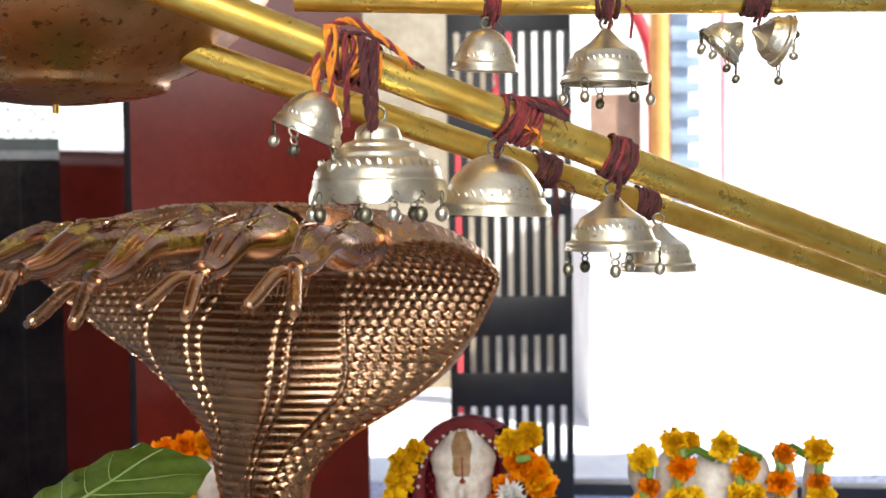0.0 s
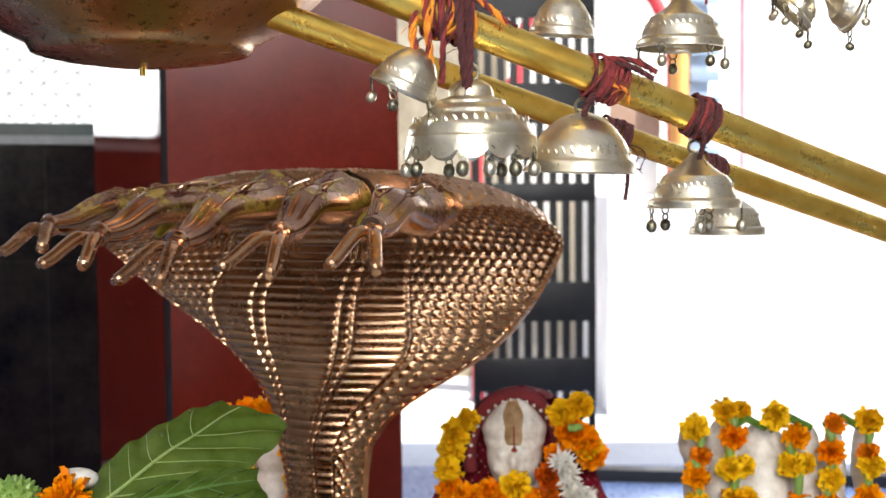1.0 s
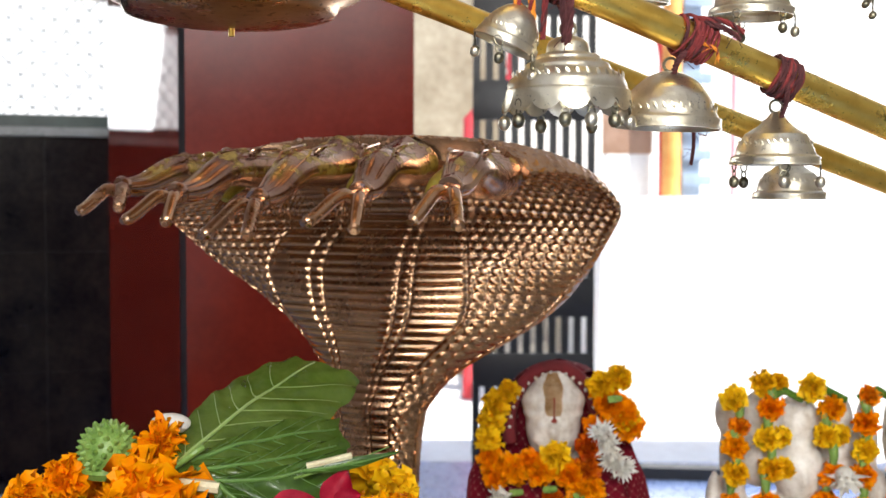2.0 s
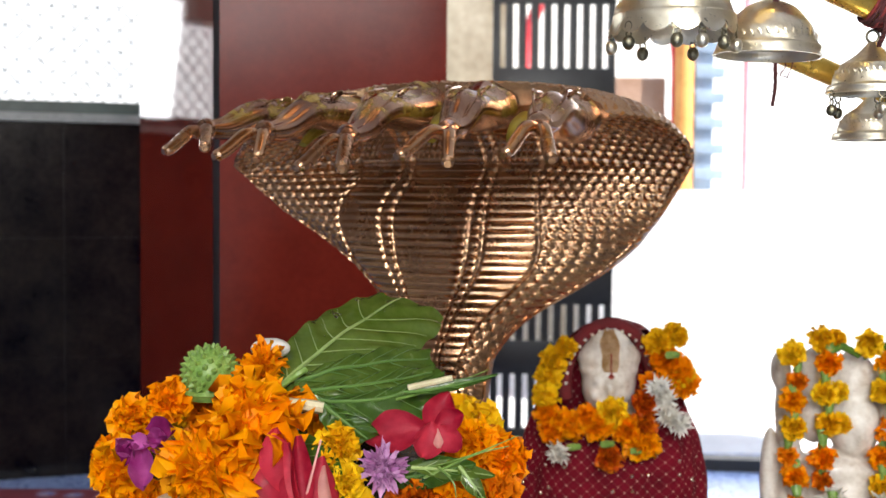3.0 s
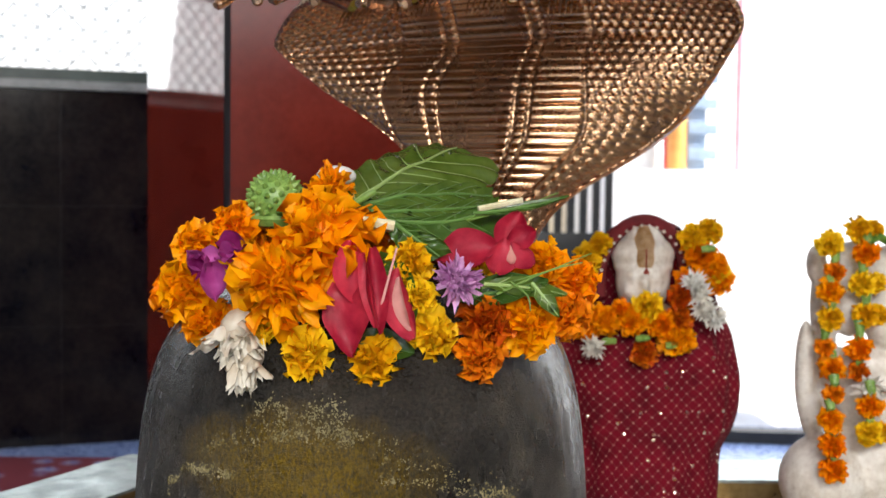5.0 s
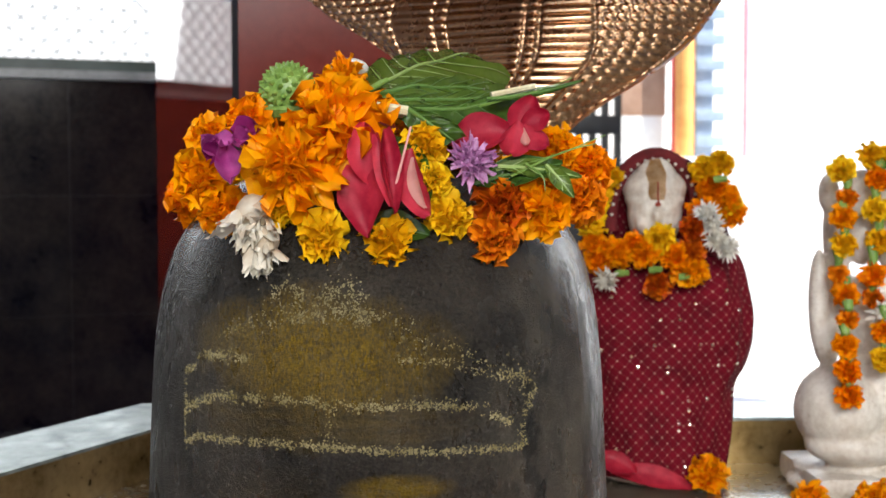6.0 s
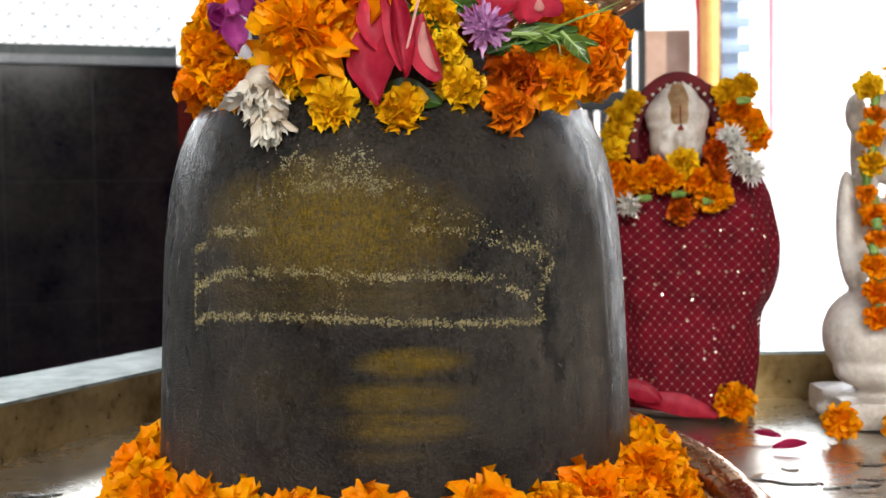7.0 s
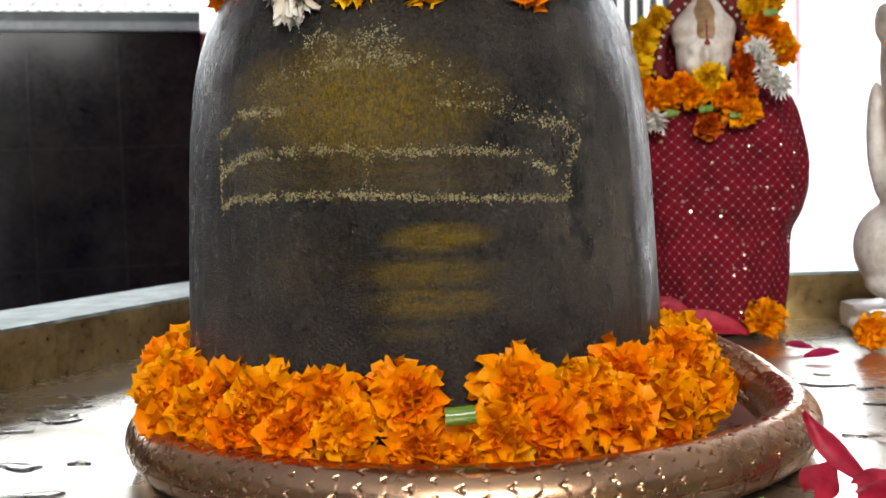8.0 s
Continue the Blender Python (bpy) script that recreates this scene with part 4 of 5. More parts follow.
leaf("bel_leaf", (-0.208, 0.732, 0.384), (-0.150, 0.740, 0.377), 0.007, (0.0, -0.9, 0.4), GREEN, "slim green leaf on the marigolds", 0.3, 0.3, 0.8, 3)
leaf("bel_leaf", (-0.300, 0.722, 0.345), (-0.255, 0.722, 0.338), 0.012, (0.0, -0.9, 0.5), GREEN_DARK, "slim green leaf on the marigolds", 0.2, 0.3, 0.6, 3)
leaf("bel_leaf", (-0.176, 0.735, 0.384), (-0.158, 0.727, 0.362), 0.006, (0.0, -1, 0.2), GREEN, "slim green leaf on the marigolds", 0.3, 0.3, 0.8, 3)
sprig = thing("grass_sprig", "thin green grass sprig among the flowers", "sprig")
for pts in ([(-0.21, 0.735, 0.380), (-0.17, 0.738, 0.390), (-0.135, 0.742, 0.404)], [(-0.20, 0.733, 0.376), (-0.165, 0.735, 0.392), (-0.142, 0.735, 0.398)], [(-0.22, 0.76, 0.425), (-0.185, 0.765, 0.434), (-0.155, 0.77, 0.445)], [(-0.19, 0.732, 0.384), (-0.18, 0.722, 0.376), (-0.178, 0.72, 0.366)]):
    part("blade", tube(spline(pts, 5), lambda t: 0.0010 * (1 - 0.7 * t), 5), GREEN_PALE, sprig)
part("stalk", tube(spline([(-0.335, 0.735, 0.408), (-0.31, 0.75, 0.428), (-0.285, 0.772, 0.444)], 5), 0.0022, 8), GREEN_PALE, sprig)
for at, bt, r in (((-0.212, 0.764, 0.4325), (-0.181, 0.768, 0.439), 0.0042), ((-0.298, 0.752, 0.424), (-0.270, 0.752, 0.420), 0.0075)):
    single("cut_stalk", tube([at, [(at[i] + bt[i]) / 2 for i in range(3)], bt], r, 8, flat=0.6), PITH, "pale cut stalk lying between the leaves", "stalk", group="cut stalks")
single("white_bud", ball(0.011, squash=(1.35, 0.9, 0.7)), WHITE_PETAL, "smooth white flower bud on the heap", "bud", (-0.314, 0.800, 0.455))

# chalk lines on the stone: crumbs of dried paste
CHALK = varied("dried_sandal_paste", (0.14, 0.11, 0.035), (0.32, 0.27, 0.14), 0.9, 0.0, 90, 0.3)
LINES = [[(-47, 0.241), (-42, 0.2528), (-34, 0.256), (-27, 0.255)], [(-46.6, 0.216), (-36.5, 0.2276), (-13.3, 0.23), (-3.7, 0.226), (12.8, 0.226), (24, 0.2234), (33, 0.21)],
         [(-47.6, 0.191), (-42, 0.198), (-24, 0.2004), (-8.5, 0.1995), (9, 0.1963), (21, 0.195), (36.5, 0.1936)], [(-47.8, 0.243), (-47, 0.191)],
         [(6, 0.256), (15.6, 0.2557), (24.5, 0.246), (33, 0.2414), (40, 0.232)], [(40, 0.232), (36, 0.211), (35.8, 0.194)], [(-22.5, 0.295), (-18.6, 0.3054), (-14.6, 0.295)],
         [(-10.7, 0.295), (-3.8, 0.307), (-0.6, 0.285), (-8.7, 0.284)], [(-17, 0.282), (-8.7, 0.2874), (6, 0.28)], [(-8, 0.198), (-8.2, 0.226)],
         [(-36, 0.270), (-22, 0.281), (-8, 0.287), (4, 0.284), (10, 0.281)], [(6, 0.272), (18, 0.264), (28, 0.250)], [(-24, 0.298), (-18, 0.303), (-14, 0.292)], [(-12, 0.292), (-5, 0.300), (-1, 0.290)], [(32, 0.246), (37, 0.238), (38, 0.228)]]
SPREAD = [1.2, 1.3, 1.0, 0.6, 1.2, 1.3, 1.6, 2.0, 1.6, 1.6, 2.4, 2.2, 2.6, 3.0, 3.0]
WEIGHT = [1.4, 1.1, 1.1, 0.3, 0.5, 0.7, 0.5, 0.5, 0.5, 0.5, 0.4, 0.3, 0.6, 1.0, 1.2]


def stone_radius(z):
    for (r0, z0), (r1, z1) in zip(fine_profile, fine_profile[1:]):
        if z0 <= z <= z1:
            return r0 + (r1 - r0) * (z - z0) / max(z1 - z0, 1e-6)
    return 0.1


cv, cf, cg = [], [], random.Random(9)
for pts, wgt, spread in zip(LINES, WEIGHT, SPREAD):
    for (a0, z0), (a1, z1) in zip(pts, pts[1:]):
        for q in range(int(wgt * 5.2 * math.hypot((a1 - a0) * 3.0, (z1 - z0) * 1000))):
            f = cg.random()
            a, z = a0 + (a1 - a0) * f + cg.gauss(0, 0.45 * spread), z0 + (z1 - z0) * f + cg.gauss(0, 0.0016 * spread)
            if noise.noise(Vector((a * 0.30, z * 130, 3))) < -0.22 + cg.uniform(-0.3, 0.3):
                continue
            lump = cg.uniform(1.2, 1.9) if cg.random() < 0.2 else 0.9
            ar = radians(a)
            r = stone_radius(z) + 0.0001
            out = Vector((math.sin(ar), -math.cos(ar), 0.05))
            m = facing(Vector((r * math.sin(ar), -r * math.cos(ar), z)), out, cg.uniform(0, 6)) @ Matrix.Diagonal((lump * cg.uniform(0.0003, 0.0010), lump * cg.uniform(0.0003, 0.0008), 0.0004 * lump, 1))
            q0 = len(cv)
            cv += [tuple(m @ Vector((math.cos(1.2566 * j) * w, math.sin(1.2566 * j) * w, h))) for w, h in ((1, -0.8), (0.55, 0.8)) for j in range(5)]
            cf += [(q0 + j, q0 + (j + 1) % 5, q0 + 5 + (j + 1) % 5, q0 + 5 + j) for j in range(5)] + [tuple(q0 + 5 + j for j in range(5))]
cb = bmesh.new()
crumbs = bpy.data.meshes.new("crumbs")
crumbs.from_pydata(cv, [], cf)
cb.from_mesh(crumbs)
tagged(single("sandal_paste_marks", cb, CHALK, "crumbly pale sandal paste lines drawn on the stone", "paste marks", (LX, LY, 0), kind="stuff", smooth=False))

# ---------- bells and threads ----------
THREAD = varied("maroon_thread", (0.045, 0.010, 0.011), (0.125, 0.032, 0.030), 0.9, 0.0, 120, 0.4)
THREAD_RED = varied("red_thread", (0.13, 0.012, 0.016), (0.30, 0.040, 0.032), 0.85, 0.0, 160, 0.4)
THREAD_ORANGE = varied("orange_thread", (0.65, 0.13, 0.01), (0.85, 0.36, 0.03), 0.85, 0.0, 200, 0.4)


T1, T2, T3 = THREAD, THREAD_RED, THREAD_ORANGE


def bell(at, top, rim, diam, jingles=(), lean=(0, 0), scallop=0, style="dome", label="", loop=True):
    """A hammered bell hung from its loop; jingles: degrees round the rim."""
    h, r = top - rim, diam / 2
    b = thing("bell", label, "bell", (at[0], at[1], top), group="bells on the rods")
    b.rotation_euler = (radians(lean[0]), radians(lean[1]), 0)
    if style == "tiered":
        prof = [(0.0005, 0.0), (0.16, -0.02), (0.30, -0.10), (0.34, -0.22), (0.36, -0.26), (0.50, -0.30), (0.53, -0.36), (0.64, -0.42), (0.68, -0.50), (0.80, -0.56), (0.90, -0.66), (0.93, -0.78), (0.95, -0.80), (0.96, -0.82), (1.0, -1.0)]
    elif style == "cone":
        prof = [(0.0005, 0.0), (0.10, -0.02), (0.16, -0.08), (0.36, -0.25), (0.56, -0.37), (0.66, -0.42), (0.70, -0.46), (0.80, -0.60), (0.87, -0.78), (0.89, -0.82), (0.98, -0.86), (0.985, -0.95), (1.0, -1.0)]
    else:
        prof = [(0.0005, 0.0), (0.18, -0.03), (0.42, -0.13), (0.62, -0.29), (0.78, -0.50), (0.88, -0.74), (0.91, -0.80), (0.95, -0.82), (0.97, -0.93), (1.0, -1.0)]
    outer = [(p.x * r, p.z * h) for p in spline([(a, 0, z) for a, z in prof], 4)]
    inner = [(max(a - 0.0016, 0.0004), z - 0.0002) for a, z in outer[::-1]][:-2]
    n = 112 if scallop else 64
    rows = []
    for a, z in outer + inner:
        ring = []
        for i in range(n):
            t = 2 * math.pi * i / n
            drop = -0.12 * h * abs(math.sin(scallop * t / 2)) ** 0.7 * min(1.0, (-z / h - 0.84) / 0.1) if scallop and z < -0.84 * h else 0
            dent = 1 + 0.012 * math.sin(3 * t + 20 * z / h) + 0.006 * math.sin(7 * t)
            ring.append((a * dent * math.cos(t), a * dent * math.sin(t), z + drop))
        rows.append(ring)
    bm = grid_mesh(rows, True)
    band = -0.60 if style != "dome" else -0.66
    rb = next(a for a, z in outer if z <= band * h)
    for i in range(34):
        t = 2 * math.pi * i / 34
        m = Matrix.Translation((rb * math.cos(t), rb * math.sin(t), band * h)) @ Matrix.Rotation(t, 4, "Z") @ Matrix.Rotation(0.5, 4, "X") @ Matrix.Diagonal((0.35, 1.0, 2.6, 1))
        bmesh.ops.create_icosphere(bm, subdivisions=1, radius=0.0011 * diam / 0.06, matrix=m)
    part("cup", bm, SILVER, b, angle=60)
    if loop:
        k2 = 0.45 + 0.3 * diam / 0.064
        part("loop", tube([(0.0058 * k2 * math.cos(t), 0, 0.0048 * k2 + 0.0058 * k2 * math.sin(t)) for t in (2 * math.pi * i / 20 for i in range(21))], 0.0013 * k2, 8), DARK_METAL, b)
    inv = Euler(b.rotation_euler).to_matrix().inverted()
    for q in jingles:
        t = radians(q)
        p = Vector((r * 0.97 * math.cos(t), r * 0.97 * math.sin(t), -h * 0.98))
        down = inv @ Vector((0, 0, -1))
        j = part("jingle", ball(0.0036 * (0.6 + 0.4 * diam / 0.06), p + down * 0.0125, squash=(1, 1, 1.15), u=12, v=9), rng.choice((SILVER, DARK_METAL)), b, "small round jingle")
        side = Vector((-math.sin(t), math.cos(t), 0))
        for c, rad in ((0.0020, 0.0030), (0.0072, 0.0022)):
            part("link", tube([p + down * c + (down * math.cos(s) + side * math.sin(s)) * rad for s in (2 * math.pi * i / 12 for i in range(13))], 0.0006, 5), DARK_METAL, j)
    return b


bell((-0.068, 0.700), 0.739, 0.711, 0.043, (180, 255, 330, 30), (0, 25), 0, "dome", "small tilted silver bell with jingles")
bell((-0.0385, 0.715), 0.722, 0.678, 0.083, (175, 215, 262, 285, 310, 340, 60, 110), (0, 0), 14, "tiered", "large tiered silver bell with scalloped rim")
bell((0.033, 0.745), 0.703, 0.6645, 0.073, (), (0, 2), 0, "dome", "plain silver bell with an engraved band")
bell((0.108, 0.760), 0.677, 0.641, 0.061, (190, 265, 345, 60, 120), (0, 0), 0, "cone", "conical silver bell with round jingles")
bell((0.168, 0.930), 0.6536, 0.617, 0.060, (), (0, 0), 0, "cone", "dull conical silver bell hung behind")
bell((0.0330, 0.865), 0.798, 0.767, 0.050, (), (4, 3), 0, "dome", "small plain silver bell without jingles")
bell((0.120, 0.870), 0.797, 0.757, 0.066, (188, 235, 300, 345, 90), (0, 1), 0, "cone", "ridged silver bell with round jingles")
bell((0.224, 0.890), 0.803, 0.777, 0.038, (150, 195, 240, 285, 330), (6, 44), 0, "cone", "one of two tilted silver bells tied together", False)
bell((0.230, 0.886), 0.797, 0.771, 0.040, (200, 270, 340), (6, -70), 0, "cone", "one of two tilted silver bells tied together", False)


def wrap(centre, direction, length, turns, rad, mats, ends=(), label="maroon thread tied round the brass rod"):
    """Cord wound round a rod with loose ends."""
    c, d = Vector(centre), Vector(direction).normalized()
    u = d.cross(Vector((0, 0, 1))).normalized()
    v = u.cross(d)
    th = thing("tied_thread", label, "thread", group="threads on the rods")
    for q in range(turns * 2):
        mat = mats[q % len(mats)]
        off = (q + 0.5) / (turns * 2) - 0.5
        sl = rng.uniform(-0.8, 0.8)
        rr = rad - 0.001 + 0.0022 * rng.random()
        pts = []
        for i in range(29):
            t = 2 * math.pi * i / 28
            pts.append(c + d * (length * off + sl * length * 0.3 * math.sin(t + q)) + (u * math.cos(t) + v * math.sin(t)) * (rr + 0.0004 * math.sin(5 * t + q)))
        part("strand", tube(pts, 0.0009 + 0.0005 * rng.random(), 6), mat, th)
    for pts, mat, r in ends:
        core = spline(pts, 10)
        r *= 0.62
        for s3 in range(3):
            twist = []
            for i, p0 in enumerate(core):
                dd = (core[min(i + 1, len(core) - 1)] - core[max(i - 1, 0)]).normalized()
                e1 = dd.cross(Vector((0.3, 0.9, 0.2))).normalized()
                e2 = dd.cross(e1)
                ph = 0.75 * i + 2.094 * s3
                twist.append(p0 + (e1 * math.cos(ph) + e2 * math.sin(ph)) * r * 0.55)
            other = T2 if (mat is T3 and s3 == 2) else (T1 if (mat is T2 and s3 == 1) else mat)
            part("loose_end", tube(twist, lambda t: 0.62 * r * (1 - 0.25 * t), 6), other, th)
        for hair in range(5):
            p0 = core[int(rng.uniform(0.3, 1) * (len(core) - 1))]
            tip = p0 + Vector((rng.uniform(-1, 1), rng.uniform(-0.5, 0.2), rng.uniform(-1, 0.3))) * 0.009
            part("fray", tube([p0, p0.lerp(tip, 0.5) + Vector((0, 0, 0.001)), tip], 0.00022, 4), mat, th)
    return th


DA, DB, DC = (0.647, 0.172, -0.237), (0.556, 0.203, -0.183), (1, 0.02, 0)
on_a = lambda x: Vector((x, 0.628 + (x + 0.36) * 0.2658, 0.871 - (x + 0.36) * 0.3663))
on_b = lambda x: Vector((x, 0.847 + (x + 0.17) * 0.365, 0.779 - (x + 0.17) * 0.329))
p = on_a(-0.052)
wrap(p, DA, 0.030, 9, 0.0135, (T3, T2, T1, T1, T2), (
    ([p + Vector((-0.018, -0.012, 0.012)), p + Vector((-0.021, -0.014, -0.014)), p + Vector((-0.012, -0.012, -0.034))], T3, 0.0042), ([p + Vector((-0.014, -0.013, 0.016)), p + Vector((-0.012, -0.016, -0.01)), p + Vector((-0.010, -0.010, -0.036))], T3, 0.0040),
    ([p + Vector((-0.004, -0.014, 0.014)), p + Vector((-0.003, -0.016, -0.015)), p + Vector((-0.004, -0.008, -0.04))], T2, 0.0034), ([p + Vector((0.006, -0.014, 0.012)), p + Vector((0.008, -0.016, -0.02)), p + Vector((0.011, -0.004, -0.047))], T1, 0.0042),
    ([p + Vector((0.012, -0.012, 0.01)), p + Vector((0.013, -0.014, -0.022)), p + Vector((0.012, -0.004, -0.046))], T1, 0.0040), ([p + Vector((-0.016, -0.01, 0.017)), p + Vector((0.0, -0.004, 0.022)), p + Vector((0.022, -0.004, 0.008)), p + Vector((0.036, -0.004, -0.004))], T3, 0.0036),
    ([p + Vector((-0.006, -0.01, 0.014)), p + Vector((0.008, -0.006, 0.014)), p + Vector((0.026, -0.004, 0.004)), p + Vector((0.042, -0.004, -0.006))], T1, 0.0020)), "orange and maroon threads knotted round the rod")
p = on_a(0.046)
wrap(p, DA, 0.022, 8, 0.0128, (T2, T1, T2), (
    ([p + Vector((-0.006, -0.008, -0.008)), p + Vector((-0.012, -0.008, -0.016)), p + Vector((-0.013, 0.0, -0.024))], T1, 0.0034), ([p + Vector((0.0, -0.006, 0.013)), p + Vector((0.018, -0.008, 0.011)), p + Vector((0.032, -0.006, 0.004))], T2, 0.0032),
    ([p + Vector((0.002, -0.006, 0.011)), p + Vector((0.016, -0.01, 0.007)), p + Vector((0.030, -0.006, 0.0))], T1, 0.0030), ([p + Vector((0.004, -0.013, -0.004)), p + Vector((0.012, -0.014, -0.008)), p + Vector((0.014, -0.012, -0.015))], T3, 0.0020)), "dark red thread knotted round the rod")
p = on_a(0.110)
wrap(p, DA, 0.017, 8, 0.0125, (T1, T1, T2), (([p + Vector((0, -0.012, -0.006)), p + Vector((0, -0.01, -0.016)), p + Vector((-0.001, -0.002, -0.026))], T1, 0.0030),))
p = on_b(0.080)
wrap(p, DB, 0.020, 8, 0.0118, (T1,), (([p + Vector((0.008, -0.008, -0.012)), p + Vector((0.009, -0.006, -0.035)), p + Vector((0.007, -0.006, -0.052))], T1, 0.0026), ([p + Vector((0.010, -0.008, -0.008)), p + Vector((0.017, -0.008, -0.018)), p + Vector((0.013, -0.006, -0.026)), p + Vector((0.020, -0.006, -0.028))], T1, 0.0008),
                                       ([p + Vector((0.006, -0.008, -0.006)), p + Vector((0.022, -0.008, -0.014)), p + Vector((0.019, -0.006, -0.028))], T1, 0.0008)))
p = on_b(0.163)
wrap(p, DB, 0.016, 8, 0.0112, (T1,))
for x, mats in ((0.036, (T1, T2)), (0.120, (T1,)), (0.228, (T1,))):
    p = Vector((x, 0.872, 0.8182))
    wrap(p, DC, 0.010 if x < 0.1 else 0.018, 6, 0.0125, mats, (([p + Vector((0, -0.012, 0)), p + Vector((0, -0.011, -0.012)), p + Vector((-0.001, -0.003, -0.018))], T1, 0.0024), ([p + Vector((0.004, -0.012, 0)), p + Vector((0.003, -0.011, -0.010)), p + Vector((0.001, -0.006, -0.022))], T2, 0.0020)))
single("hanging_thread", tube(spline([(0.133, 0.862, 0.812), (0.137, 0.858, 0.805), (0.136, 0.860, 0.788)], 6), 0.0011, 6), THREAD_RED, "thin red thread hanging from the rod", "thread")

# ---------- marble figures, cloth, garlands ----------
CLOTH = material("crimson_dotted_cloth", (0.24, 0.008, 0.03), 0.8, Specular_IOR_Level=0.12)
k = Nodes(CLOTH)
sx = k.n.new("ShaderNodeSeparateXYZ")
k.wire(k.coords("UV"), sx.inputs[0])
PITCH = math.pi / 0.0070
u1 = k.calc("SINE", k.calc("MULTIPLY", sx.outputs[0], PITCH))
u2 = k.calc("SINE", k.calc("MULTIPLY", sx.outputs[1], PITCH))
d1 = k.calc("ABSOLUTE", k.calc("SINE", k.calc("MULTIPLY", k.calc("ADD", sx.outputs[0], sx.outputs[1]), PITCH / 2)))
d2 = k.calc("ABSOLUTE", k.calc("COSINE", k.calc("MULTIPLY", k.calc("SUBTRACT", sx.outputs[0], sx.outputs[1]), PITCH / 2)))
lines = k.range(k.calc("MAXIMUM", d1, d2), 0.98, 0.998, 0.0, 0.05)
dot = k.calc("MAXIMUM", lines, k.range(k.calc("MULTIPLY", u1, u2), 0.86, 0.98, 0.0, 0.60))
red = k.ramp(k.noise(35, 4), (0.3, (0.075, 0.001, 0.006)), (0.7, (0.165, 0.003, 0.013)))
k.colour(k.mix(dot, red, (0.70, 0.45, 0.36)))
k.bump(k.noise(900, 2), 0.3, 0.0008)
SEQUIN = material("sequin", (0.9, 0.8, 0.65), 0.12, 1.0)
MARK = varied("saffron_mark", (0.40, 0.20, 0.05), (0.70, 0.50, 0.30), 0.7, 0.0, 70, 0.1)


def figure(name, blobs, at, label):
    """A plain carved figure: rounded masses melted into one mesh."""
    bm = bmesh.new()
    for x, y, z, rx, ry, rz in blobs:
        ball(1.0, (x, y, z), bm, (rx, ry, rz), 20, 14)
    ob = single(name, bm, MARBLE, label, "statue", at)
    md = ob.modifiers.new("melt", "REMESH")
    md.mode, md.voxel_size, md.use_smooth_shade = "VOXEL", 0.0035, True
    sm = ob.modifiers.new("soften", "SMOOTH")
    sm.iterations = 4
    return ob


S1 = (0.03, 1.43, 0.0)
figure("statue", [(0, 0.0, 0.02, 0.085, 0.07, 0.03), (0, 0, 0.13, 0.08, 0.06, 0.12), (0, 0, 0.25, 0.06, 0.045, 0.06), (-0.010, -0.030, 0.338, 0.034, 0.034, 0.048), (-0.010, -0.028, 0.368, 0.040, 0.034, 0.026), (-0.010, -0.026, 0.388, 0.026, 0.024, 0.024), (-0.010, -0.031, 0.3525, 0.0385, 0.034, 0.005),
                  (-0.0135, -0.066, 0.334, 0.0045, 0.006, 0.011), (-0.0135, -0.059, 0.310, 0.014, 0.011, 0.013), (-0.0265, -0.0600, 0.341, 0.009, 0.004, 0.0035), (-0.0005, -0.0600, 0.341, 0.009, 0.004, 0.0035), (-0.0135, -0.068, 0.318, 0.008, 0.003, 0.0022), (-0.027, -0.052, 0.326, 0.011, 0.010, 0.012), (0.001, -0.052, 0.326, 0.011, 0.010, 0.012)], S1, "small white marble figure wrapped in red cloth")


def brow_y(x, z):
    """The front of the head at x, z."""
    best = 0.0
    for cx, cy, cz, rx, ry, rz in ((-0.010, -0.030, 0.338, 0.034, 0.034, 0.048), (-0.010, -0.028, 0.368, 0.040, 0.034, 0.026), (-0.010, -0.026, 0.388, 0.026, 0.024, 0.024), (-0.010, -0.031, 0.3525, 0.0385, 0.034, 0.005)):
        q = 1 - ((x - cx) / rx) ** 2 - ((z - cz) / rz) ** 2
        if q > 0:
            best = min(best, cy - ry * math.sqrt(q))
    return best


RED_PASTE = varied("red_paste", (0.30, 0.03, 0.025), (0.48, 0.10, 0.06), 0.8, 0.0, 90, 0.1)
for mid, wide, z0, z1, mat, words in ((-0.0125, 0.0115, 0.354, 0.404, MARK, "broad saffron paste band down the marble brow"), (-0.0120, 0.0017, 0.346, 0.376, RED_PASTE, "thin dark red paste line on the brow")):
    rows = []
    for i in range(14):
        t = i / 13
        z = z0 + (z1 - z0) * t
        half = wide * math.sin(math.pi * (0.16 + 0.72 * t)) ** 0.6 * (1 + 0.12 * math.sin(11 * t + 40 * wide))
        if mat is RED_PASTE:
            half = wide * (0.55 + 1.9 * max(0.0, 1 - abs(t - 0.08) / 0.12))
        rows.append([(x, brow_y(x, z) - (0.0012 if mat is MARK else 0.0020), z) for x in (mid + w * half for w in (-1, -0.6, -0.2, 0.2, 0.6, 1))])
    mark = grid_mesh(rows)
    bmesh.ops.solidify(mark, geom=mark.faces[:], thickness=0.0006)
    single("paste_mark", mark, mat, words, "paste mark", S1, group="paste on the brow")


